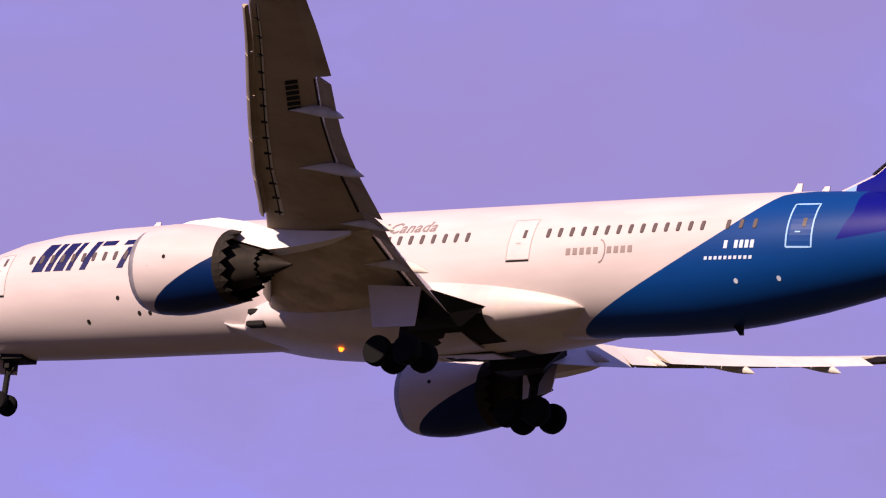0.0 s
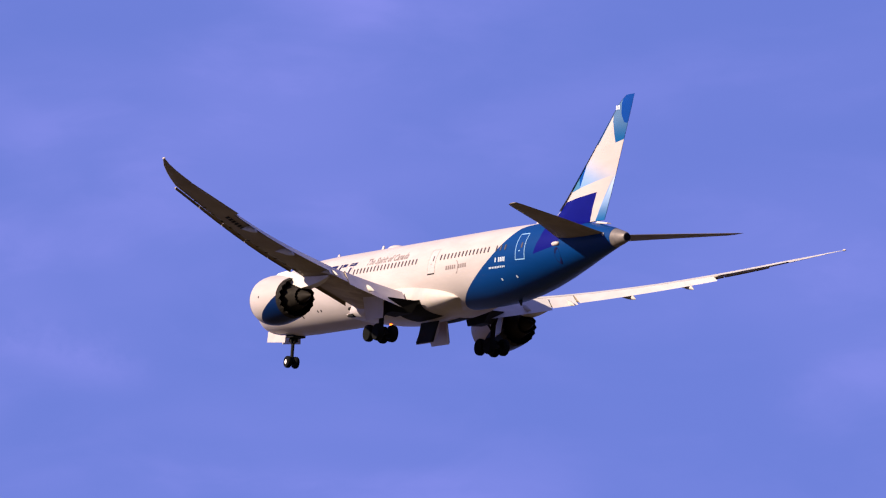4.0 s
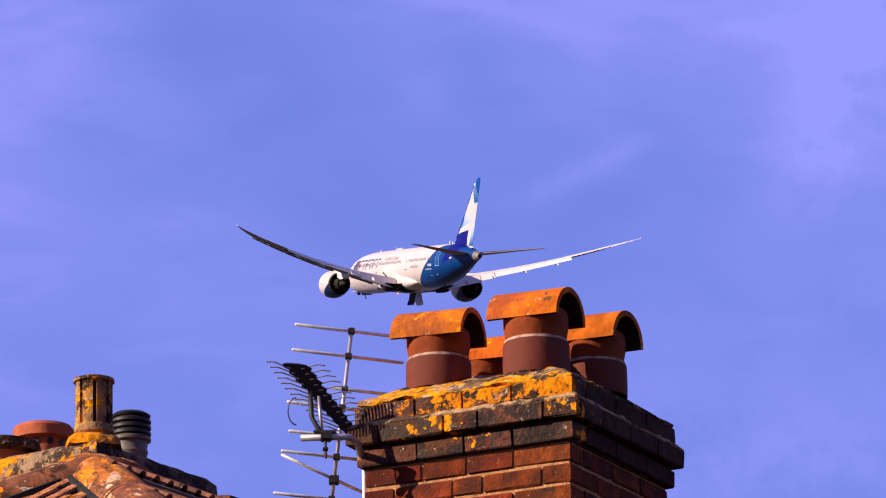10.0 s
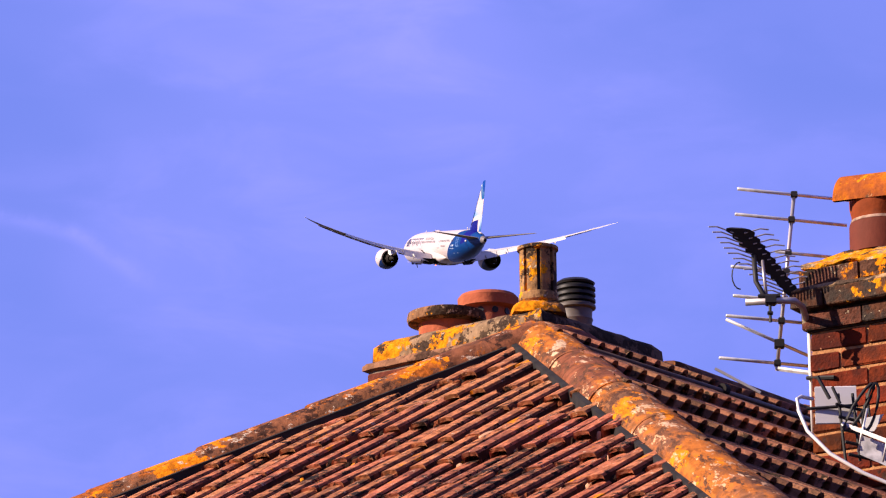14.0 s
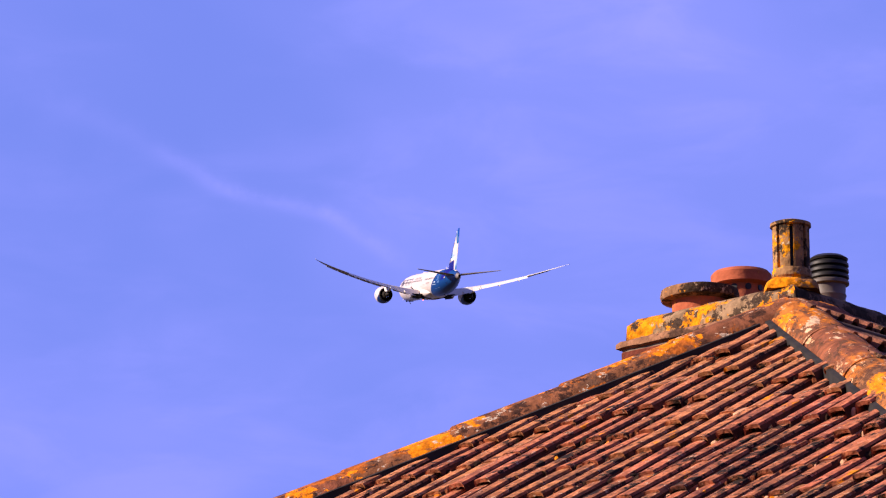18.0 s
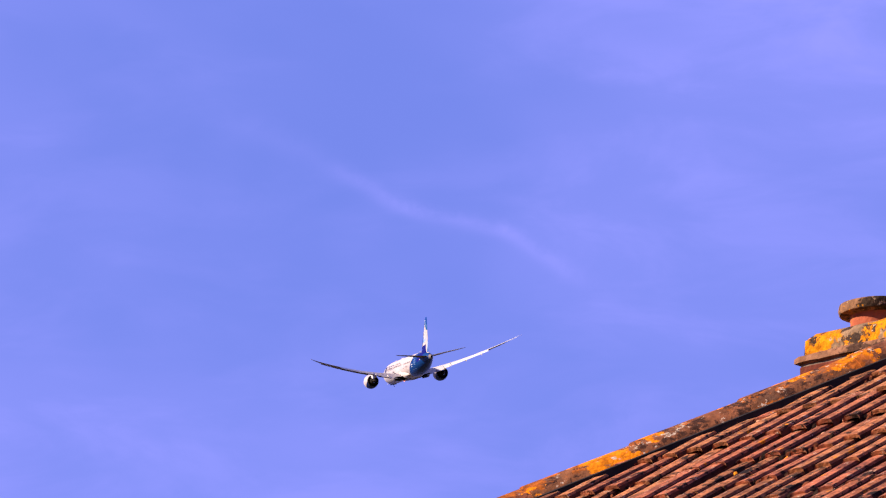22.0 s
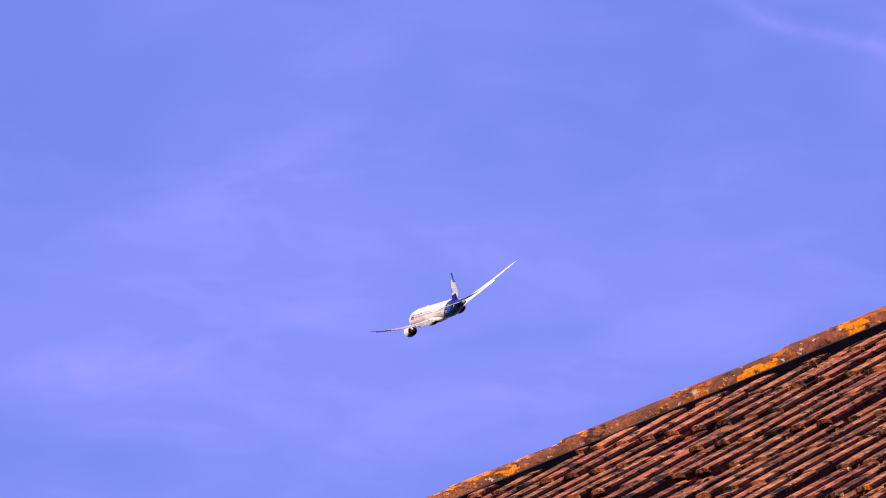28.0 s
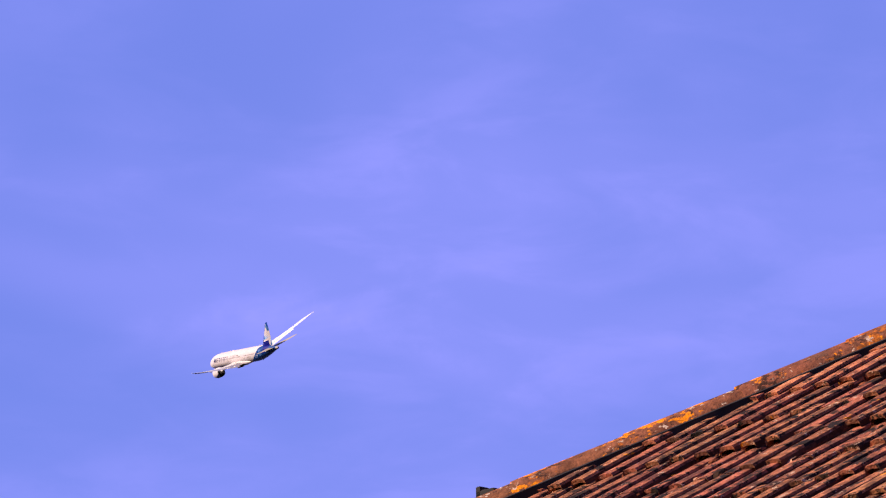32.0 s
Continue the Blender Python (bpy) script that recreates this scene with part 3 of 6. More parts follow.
    def section(side, x, q0, q1, n=10, back=0.0, down=0.0, turn=0.0, close=False):
        """A wing slice between two shares of its chord, moved back and down and turned nose over."""
        le, te = plan_at(x)
        c = te - le
        qs = [q0 + (q1 - q0) * (k / n) ** 1.5 for k in range(n + 1)]
        ring = []
        pivot = (q0 * c, 0.0)
        for upper in (0, 1):
            for q in (qs if upper == 0 else qs[::-1][0 if q1 < 1 else 1:]):
                z = foil_z(x, q)[upper] * c * thick(x)
                dx, dz = q * c - pivot[0], z
                ca, sa = math.cos(turn), math.sin(turn)
                ring.append((side * x, sy(le + pivot[0] + dx * ca + dz * sa + back), wing_z(x) + dz * ca - dx * sa - down))
        return ring

    for side in (-1, 1):
        xs = [0.0, 2.9, 4.5, 6.0, 7.8, 9.5, 10.8, 12.0, 13.5, 15.0, 16.5, 18.0, 19.5, 21.0, 22.5, 24.0, 25.2, 26.2, 27.1, 28.0, 28.8, 29.4, 29.66]
        rings = [section(side, x, 0.0, 0.8, 12) for x in xs if x < 25.9] + [section(side, 26.05, 0.0, 0.8, 12)]
        tip = [section(side, 26.05, 0.0, 1.0, 12)] + [section(side, x, 0.0, 1.0, 12) for x in xs if x > 26.1]

        def shade_below(me, top=upper):
            """Pale paint above; below, grey darkened for shade, paler inboard."""
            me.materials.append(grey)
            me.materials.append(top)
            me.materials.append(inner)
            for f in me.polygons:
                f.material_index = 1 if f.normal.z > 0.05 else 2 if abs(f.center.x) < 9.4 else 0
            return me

        wing = part("wing", shade_below(shape(*loft(rings), True, 40)), None, plane, "grey swept wing with a raked tip")
        part("wing_tip", shade_below(shape(*loft(tip), True, 40)), None, wing)
        for name, x0, x1, back, down, turn in (("inboard_flap", 3.2, 8.9, 0.3, 0.0, 37), ("flaperon", 9.0, 10.9, 0.1, 0.0, 30), ("outboard_flap", 11.0, 20.9, 0.12, 0.0, 24), ("aileron", 21.0, 26.0, 0.02, 0.0, 3)):
            n = 6
            turn = -6 if name == "aileron" and side > 0 else turn
            rings = [section(side, x0 + (x1 - x0) * k / n, 0.79, 1.0, 6, back, down, radians(turn)) for k in range(n + 1)]
            part(name, shade_below(shape(*loft(rings), True, 40), upper if name == "aileron" else flapm), None, wing, "pale extended " + name.replace("_", " ") if "flap" in name else "")
        for x0, x1 in ((4.2, 8.3), (11.5, 14.3), (14.4, 17.2), (17.3, 20.1), (20.2, 23.0), (23.1, 26.0)):
            rings = []
            for k in range(5):
                x = x0 + (x1 - x0) * k / 4
                le, te = plan_at(x)
                c = te - le
                ring = []
                for q in (0.13, 0.09, 0.05, 0.02, 0.0, -1.0, -2.0):
                    if q >= 0:
                        ring.append((q * c, foil_z(x, q)[0] * c * thick(x) + 0.03))
                    else:
                        q = {-1.0: 0.02, -2.0: 0.045}[q]
                        ring.append((q * c, foil_z(x, q)[1] * c * thick(x) - 0.03))
                ring.append((0.05 * c, 0.0))
                ca, sa = math.cos(radians(-16)), math.sin(radians(-16))
                rings.append([(side * x, sy(le - 0.32 + a * ca - b * sa * -1), wing_z(x) - 0.12 + b * ca + a * sa * -1 * -1) for a, b in ring])
            part("slat", shape(*loft(rings), True, 40), grey, wing, "extended leading-edge slat")
        for x, size, front in ((6.9, 0.7, 0.62), (10.4, 0.6, 0.6), (14.95, 0.75, 0.42), (19.1, 0.68, 0.42)):
            le, te = plan_at(x)
            c = te - le
            rings = []
            for k in range(15):
                q = k / 14
                g = max(0.03, math.sin(math.pi * q ** 1.5) ** 0.75)
                s = le + front * c + ((1 - front) * c + 0.75 * size) * q
                zc = wing_z(x) - 0.03 * c - 0.1 * size - 0.72 * size * q ** 2.5
                rings.append([(side * x + 0.24 * size * g * math.cos(t), sy(s), zc + 0.36 * size * g * math.sin(t)) for t in (2 * math.pi * j / 14 for j in range(14))])
            part("flap_track_fairing", shape(*loft(rings), True, 60), canoe, wing, "pale canoe-shaped flap fairing")

        def under_strip(x0, x1, q0, q1, off, n=16):
            """A thin strip along the span on the wing's lower skin."""
            v = []
            for k in range(n + 1):
                x = x0 + (x1 - x0) * k / n
                le, te = plan_at(x)
                for q in (q0, q1):
                    v.append((side * x, sy(le + q * (te - le)), wing_z(x) + foil_z(x, q)[1] * (te - le) * thick(x) - off))
            return v, [(2 * i, 2 * i + 1, 2 * i + 3, 2 * i + 2) for i in range(n)]

        # pale strip on the skin draws the slat cove as lit
        part("slat_cove", shape(*under_strip(11.4, 26.0, 0.142, 0.17, 0.02)), canoe, wing, "pale strip behind the slats")
        part("slat_gap", shape(*under_strip(11.4, 26.0, 0.125, 0.142, 0.016)), dark, wing, "dark gap behind the slats")
        part("flap_gap", shape(*under_strip(11.0, 20.9, 0.775, 0.795, 0.016)), dark, wing, "dark gap before the flap")
        part("flap_gap", shape(*under_strip(3.6, 8.9, 0.78, 0.795, 0.016)), dark, wing, "dark gap before the flap")
        tip_x = 29.6
        part("tip_light", shape(*lathe([(0.02, -0.3), (0.08, -0.15), (0.09, 0.05), (0.03, 0.2)], 10, Matrix.Translation((side * tip_x, sy(43.35), wing_z(tip_x))) @ pose(0, 0, 0, 90)), True), white, wing, "white tip light")
        for k in range(13):
            x = 11.6 + 1.12 * k
            le, te = plan_at(x)
            c = te - le
            q0, q1 = 0.1, 0.165
            v = []
            for dx, q in ((0, q0), (0.09, q0), (0.09, q1), (0, q1)):
                v.append((side * (x + dx), sy(le + q * c), wing_z(x) + foil_z(x, q)[1] * c * thick(x) - 0.05))
            part("slat_track", shape(*loft([v, [(a, b, h + 0.1) for a, b, h in v]])), dark, wing, "dark slat track")
        if side < 0:
            marks = []
            for k in range(6):
                q = 0.62 - 0.012 * k
                x = 19.0 + 0.36 * k
                quad = []
                for dx, dq in ((0, 0.0), (0.26, 0.0), (0.26, 0.16), (0, 0.16)):
                    le, te = plan_at(x + dx)
                    qq = 0.42 + dq
                    quad.append((-(x + dx), sy(le + (te - le) * qq), wing_z(x + dx) + foil_z(x + dx, qq)[1] * (te - le) * thick(x) - 0.025))
                marks.append((quad, [(0, 1, 2, 3)]))
            for one in marks:
                part("wing_registration_bar", shape(*one), dark, wing, "black bar under the wing")
        # engine: its axis along y
        ex, ez = side * 9.85, -2.3
        def ring_e(s, r, n=36, zoff=0.0, tooth=0.0):
            s = 21.65 + (s - 20.95) * 0.835 if s < 27 else 26.7 + (s - 27) * 1.05
            return [(ex + r * math.sin(2 * math.pi * j / n), sy(s + (tooth if j % 2 else -tooth)), ez + zoff + r * math.cos(2 * math.pi * j / n)) for j in range(n)]
        prof = ((21.2, 1.5), (21.0, 1.58), (20.95, 1.66), (21.03, 1.74), (21.45, 1.865), (21.9, 1.93), (22.7, 1.98), (23.6, 1.96), (24.6, 1.86), (25.7, 1.72), (26.35, 1.62))
        engine = part("nacelle", shape(*loft([ring_e(s, r) for s, r in prof[4:]], cap=False), True), cowl, plane, "white engine nacelle with a blue underside")
        part("intake_lip", shape(*loft([ring_e(s, r) for s, r in prof[:5]], cap=False), True), lip, engine, "dull grey metal intake lip")
        part("intake_duct", shape(*loft([ring_e(21.2, 1.5), ring_e(21.6, 1.42), ring_e(22.2, 1.44)], cap=False), True), grey, engine)
        fan = [(lathe([(0.3, 0), (0.02, 0.5)], 16, Matrix.Translation((ex, sy(21.9), ez)) @ pose(0, 0, 0, -90)))]
        for k in range(18):
            t = 2 * math.pi * k / 18
            quad = [(ex + r * math.sin(t + a), sy(s), ez + r * math.cos(t + a)) for r, a, s in ((0.3, -0.12, 21.95), (1.43, -0.1, 22.1), (1.43, 0.14, 21.9), (0.3, 0.16, 21.85))]
            fan.append((quad, [(0, 1, 2, 3)]))
        part("fan", shape(*join(*fan)), dark, engine, "dark fan blades")
        part("fan_nozzle", shape(*loft([ring_e(26.3, 1.625), ring_e(26.75, 1.55), ring_e(27.0, 1.5, tooth=0.16), ring_e(26.98, 1.46, tooth=0.16), ring_e(26.5, 1.5), ring_e(25.0, 1.55)], cap=False)), hot, engine, "dark saw-toothed fan nozzle")
        part("core_cowl", shape(*loft([ring_e(25.0, 1.2), ring_e(26.3, 1.12), ring_e(27.4, 0.86), ring_e(28.05, 0.72, tooth=0.08), ring_e(28.03, 0.68, tooth=0.08), ring_e(27.2, 0.66)], cap=False), True, 40), hot, engine, "heat-stained core nozzle")
        part("bypass_wall", shape(*loft([ring_e(25.05, 1.56), ring_e(25.05, 1.1)], cap=False)), dark, engine)
        part("exhaust_plug", shape(*loft([ring_e(27.25, 0.6), ring_e(28.0, 0.52), ring_e(28.6, 0.36), ring_e(29.45, 0.04)]), True, 40), hot, engine, "pointed exhaust plug")
        rings = []
        for s, top, low, half in ((22.4, -0.42, -0.7, 0.1), (23.6, -0.2, -0.8, 0.3), (25.2, -0.15, -0.95, 0.42), (26.8, -0.4, -1.35, 0.46), (28.2, -0.8, -1.72, 0.44), (29.6, -0.9, -1.62, 0.36), (31.0, -0.95, -1.42, 0.24), (32.2, -0.95, -1.1, 0.06)):
            rings.append([(ex - half, sy(s), low), (ex - half * 0.9, sy(s), top), (ex + half * 0.9, sy(s), top), (ex + half, sy(s), low)])
        part("pylon", shape(*loft(rings), True, 40), flapm, engine, "white engine pylon")
        part("strake", shape(*loft([[(ex - side * 1.5, sy(22.2), ez + 1.2), (ex - side * 1.52, sy(23.6), ez + 1.2), (ex - side * 1.9, sy(23.7), ez + 1.6), (ex - side * 1.88, sy(23.2), ez + 1.6)], [(ex - side * 1.5, sy(22.2), ez + 1.23), (ex - side * 1.52, sy(23.6), ez + 1.23), (ex - side * 1.9, sy(23.7), ez + 1.63), (ex - side * 1.88, sy(23.2), ez + 1.63)]])), white, engine)
        for s, up in ((23.8, 0.0), (22.95, -0.3)):
            part("access_panel", shape(*lathe([(0.09, 0), (0.09, 0.03)], 10, Matrix.Translation((ex - (1.9 if up < 0 else 1.95), sy(s), ez + up)) @ pose(0, 0, 0, 0, -90))), dark, engine)
        # tailplane
        rings = []
        for x, le, te, t in ((0.0, 52.5, 59.7, 0.62), (1.4, 53.7, 60.15, 0.58), (5.0, 57.4, 61.45, 0.4), (9.0, 60.75, 62.65, 0.2), (9.5, 61.25, 62.77, 0.12), (9.68, 61.8, 62.82, 0.05)):
            z0, c = 1.15 + 0.11 * x, te - le
            rings.append([(side * x, sy(le + q * c), z0 + v * t) for q, v in ((0, 0), (0.08, 0.28), (0.3, 0.45), (0.6, 0.35), (1, 0.03), (1, -0.03), (0.6, -0.35), (0.3, -0.45), (0.08, -0.28))])
        stab = part("tailplane", shape(*loft(rings), True, 40), grey, plane, "grey swept tailplane")
        part("root_fairing", shape(*lathe([(0.02, 0), (0.11, 0.1), (0.17, 0.35), (0.18, 0.7), (0.12, 1.15)], 16, Matrix.Translation((side * 1.78, sy(53.7), 0.72)) @ pose(0, 0, 0, 90)), True), white, stab, "white root fairing")
        seal = [(54.5 + 0.32 * math.cos(t), -0.15 + 0.62 * math.sin(t)) for t in (2 * math.pi * k / 16 for k in range(16))]
        part("pivot_seal", shape(*loft([on_side(seal, -0.03, side), on_side(seal, 0.015, side)])), ink, plane, "dark blue pivot seal")
        part("tail_light", shape(*lathe([(0.13, 0), (0.12, 0.05), (0.06, 0.1)], 12, Matrix.Translation((side * hull_x(60.0, 1.1), sy(60.0), 1.1)) @ pose(0, 0, 0, 0, 90 * side)), True), white, plane, "small white tail light")
    # fin and rudder
    FIN = ((48.2, 58.6, 2.4, 0.3), (50.0, 58.85, 2.95, 0.36), (51.6, 59.1, 3.6, 0.4), (52.6, 59.45, 4.4, 0.36), (56.1, 60.6, 7.6, 0.27), (59.6, 61.78, 10.9, 0.18), (60.15, 61.93, 11.35, 0.12), (60.75, 62.07, 11.68, 0.05))
    rings = []
    for s0, s1, z, t in FIN:
        c = s1 - s0
        rings.append([(v * t, sy(s0 + q * c), z) for q, v in ((0, 0), (0.06, 0.6), (0.3, 1), (0.6, 0.8), (1, 0.06), (1, -0.06), (0.6, -0.8), (0.3, -1), (0.06, -0.6))])
    fin = part("fin", shape(*loft(rings), True, 35), finm, plane, "blue and white painted fin with angular shapes")
    edge = []
    for s0, s1, z, t in FIN[2:]:
        c = s1 - s0
        edge.append([(v * t, sy(s0 + q), z) for q, v in ((-0.02, 0), (0.05, 0.48), (0.17, 0.76), (0.17, -0.76), (0.05, -0.48))])
    part("leading_edge", shape(*loft(edge), True, 40), material("dark_edge_strip", (0.05, 0.055, 0.08), 0.5), fin, "dark leading-edge strip")
    part("rudder_root_fairing", shape(*loft([[(-0.22, sy(57.6), 2.2), (0.22, sy(57.6), 2.2), (0.2, sy(59.4), 2.02), (-0.2, sy(59.4), 2.02)], [(-0.14, sy(57.7), 2.36), (0.14, sy(57.7), 2.36), (0.12, sy(59.3), 2.14), (-0.12, sy(59.3), 2.14)]])), white, fin, "pale rudder root fairing")
    part("fin_number_bars", shape(*join(*[box(-0.19, -0.13, sy(59.78 + 0.22 * k), sy(59.6 + 0.22 * k), 10.62, 10.95) for k in range(3)])), palew, fin, "three small white bars")

    # wheels
    def wheel(r, wide, parent, x, y, z):
        tyre = part("tyre", shape(*lathe([(r * 0.55, -wide / 2), (r * 0.88, -wide / 2), (r * 0.98, -wide * 0.3), (r, 0), (r * 0.98, wide * 0.3), (r * 0.88, wide / 2), (r * 0.55, wide / 2)], 24, Matrix.Translation((x, y, z)) @ pose(0, 0, 0, 0, 90)), True, 40), rubber, parent, "black rubber tyre")
        return tyre

    moving = {}
    for side in (-1, 1):
        pivot = Vector((side * 4.9, sy(31.9), -2.2))
        leg = part("main_gear", shape(*join(tube([(0, 0, 0.3), (0, 0, -2.4)], 0.2, 12), tube([(0, 0, -2.4), (0, 0, -2.75)], 0.13, 10), tube([(0, 1.0, -2.75), (0, -1.0, -2.75)], 0.17, 8), tube([(0, 0.05, -1.5), (-side * 1.5, 0.1, 0.25)], 0.09, 8), tube([(0, -0.1, -1.3), (0, -0.9, 0.1)], 0.09, 8),
                        tube([(-0.75, 0.78, -2.75), (0.75, 0.78, -2.75)], 0.09, 8), tube([(-0.75, -0.78, -2.75), (0.75, -0.78, -2.75)], 0.09, 8))), dark, plane, "dark main landing gear leg", Matrix.Translation(pivot))
        for y in (0.78, -0.78):
            for x in (-0.62, 0.62):
                wheel(0.68, 0.5, leg, x, y, -2.75)
        part("leg_door", shape(*loft([[(side * 0.95, 1.5, 0.1), (side * 0.35, -0.9, 0.1), (side * 0.25, -0.75, -1.6), (side * 0.75, 1.1, -1.75)], [(side * 1.02, 1.5, 0.1), (side * 0.42, -0.9, 0.1), (side * 0.31, -0.75, -1.6), (side * 0.81, 1.1, -1.75)]])), white, leg, "white gear leg door")
        moving["main", side] = (leg, pivot)
        hinge = Vector((side * 0.3, sy(31.3), -3.5))
        skin = [(0, 1.6, 0.0), (0, -1.6, 0.0), (side * 0.9, -1.6, 0.04), (side * 1.75, -1.5, 0.3), (side * 1.75, 1.5, 0.3), (side * 0.9, 1.6, 0.04)]
        door = part("belly_door", shape(*loft([skin, [(x, y, z + 0.04) for x, y, z in skin]])), white, plane, "white belly gear door", Matrix.Translation(hinge))
        part("door_lining", shape(*loft([[(x * 0.97, y * 0.98, z + 0.043) for x, y, z in skin], [(x * 0.9, y * 0.93, z + 0.13) for x, y, z in skin]])), dark, door, "dark ribbed door lining")
        moving["door", side] = (door, hinge)
        rings = []
        # dark sheet over the closed fairing paints the open well and its shadow
        for k in range(9):
            q = (30.0 + 4.3 * k / 8 - 19.6) / 19.4
            rings.append([(side * abs(x), y, z) for x, y, z in (fairing(q, t, 1.012) for t in (math.pi * (1.04 + 0.42 * i / 8) for i in range(9)))])
        part("wheel_well_shade", shape(*loft(rings, cap=False, ring_closed=False)), dark, plane, "dark sheet painting the shaded wheel well")
        # solid dark block stands in for the leg bay, bracing and shadow
        low = [(side * 3.2, sy(30.8), -3.4), (side * 4.4, sy(30.9), -3.3), (side * 4.4, sy(32.6), -3.2), (side * 3.2, sy(33.6), -3.3)]
        high = [(side * 3.1, sy(30.3), -2.35), (side * 5.1, sy(30.6), -2.2), (side * 5.1, sy(33.3), -2.2), (side * 3.1, sy(34.7), -2.4)]
        part("leg_bay_block", shape(*loft([low, high])), dark, plane, "solid dark block for the leg bay and its shadow")
    pivot = Vector((0, sy(5.85), -2.5))
    leg = part("nose_gear", shape(*join(tube([(0, 0, 0), (0, 0, -2.2)], 0.14, 10), tube([(-0.42, 0, -2.52), (0.42, 0, -2.52)], 0.08, 8), tube([(0, 0, -2.1), (0, 0, -2.55)], 0.09, 8), tube([(0, 0.05, -1.3), (0, -1.1, 0.1)], 0.08, 8), box(-0.3, 0.3, -0.25, 0.1, -0.9, -0.55))), dark, plane, "nose landing gear leg", Matrix.Translation(pivot))
    for x in (-0.34, 0.34):
        wheel(0.5, 0.36, leg, x, 0, -2.52)
    for x in (-0.53, 0.53):
        part("hub", shape(*lathe([(0.2, -0.02), (0.2, 0.02)], 16, Matrix.Translation((x, 0, -2.52)) @ pose(0, 0, 0, 0, 90))), flapm, leg, "pale wheel hub")
    moving["nose", 0] = (leg, pivot)
    for side in (-1, 1):
        hinge = Vector((side * 0.62, sy(4.0), -2.62))
        door = part("nose_gear_door", shape(*loft([[(0, 1.6, 0.25), (0, -1.8, -0.05), (side * 0.05, -1.8, -0.85), (side * 0.05, 1.55, -0.62)], [(side * 0.05, 1.6, 0.25), (side * 0.05, -1.8, -0.05), (side * 0.1, -1.8, -0.85), (side * 0.1, 1.55, -0.62)]])), white, plane, "white nose gear door", Matrix.Translation(hinge))
        moving["nose_door", side] = (door, hinge)
    # solid dark box in place of the open nose bay
    part("nose_bay_box", shape(*box(-0.55, 0.55, sy(7.0), sy(5.7), -3.05, -2.6)), dark, plane, "dark box in place of the nose wheel bay")
    return plane, moving

# ---- the house under its hipped roof: x across the ridge, y along it, from the roof's peak ----
PEAK = Vector((-0.038, 25.675, 8.289))
HOUSE = Matrix.Translation(PEAK) @ pose(0, 0, 0, 0, 0, -36)
RISE, RISE2 = 0.56, 0.5496      # fall per metre of the end slope and of the long slope
LEFT, RIGHT = 0.88, 1.019       # how far each hip leaves the middle line per metre down
EAVE = 4.675
RIDGE_END = 8.5


def build_ground():
    g = material("ground_grass", (0.05, 0.04, 0.02), 0.95, grain=0.4, grain_scale=0.3, second=(0.085, 0.066, 0.045), second_at=(0.5, 0.6), second_scale=0.02)
    n = 24
    span = 4600
    verts = [((i / n - 0.5) * 2 * span, (j / n - 0.5) * 2 * span, 0) for j in range(n + 1) for i in range(n + 1)]
    faces = [(j * (n + 1) + i, j * (n + 1) + i + 1, (j + 1) * (n + 1) + i + 1, (j + 1) * (n + 1) + i) for j in range(n) for i in range(n)]
    ob = part("ground", shape(verts, faces), g)
    tagged(ob, "wide flat ground of grass and paving", "ground", kind="structure")


def tile_mesh(wide, rolls, long, lift, grooved=False):
    """A clay tile: x along the course, y uphill, the tail raised on the tile below; with rolls, or flat ribs between narrow grooves."""
    pts, in_groove = [], []
    step = wide / rolls
    rib = ((0.0, 0.044), (0.05, 0.054), (0.28, 0.057), (0.53, 0.054), (0.58, 0.045), (0.61, 0.006), (0.96, 0.0))
    roll = ((0.0, 0.0), (0.40, 0.002), (0.48, 0.016), (0.56, 0.034), (0.66, 0.044), (0.86, 0.045), (0.955, 0.036), (0.97, 0.0))
    for k in range(rolls):
        for q, h in (rib if grooved else roll):
            pts.append((k * step + q * step, h))
            in_groove.append(grooved and q >= 0.58)
    pts.append((wide, pts[0][1]))
    top0 = [(x, 0.0, h + lift) for x, h in pts]
    top1 = [(x, long, h) for x, h in pts]
    low1 = [(x, long, h - 0.012) for x, h in pts]
    low0 = [(x, 0.004, h + lift - 0.016) for x, h in pts]
    n = len(pts)
    verts = top0 + top1 + low1 + low0
    faces = []
    for ring in ((0, 1), (3, 0), (2, 3)):
        a, b = ring[0] * n, ring[1] * n
        faces += [(a + i, a + i + 1, b + i + 1, b + i) for i in range(n - 1)]
    me = shape(verts, faces)
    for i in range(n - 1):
        me.polygons[i].material_index = 1 if in_groove[i] else 0
    return me


def cut(me, planes):
    """A copy of a mesh without what lies beyond the planes (point, outward normal)."""
    bm = bmesh.new()
    bm.from_mesh(me)
    for co, no in planes:
        bmesh.ops.bisect_plane(bm, geom=bm.verts[:] + bm.edges[:] + bm.faces[:], plane_co=co, plane_no=no, clear_outer=True)
    out = me.copy()
    bm.to_mesh(out)
    bm.free()
    return out


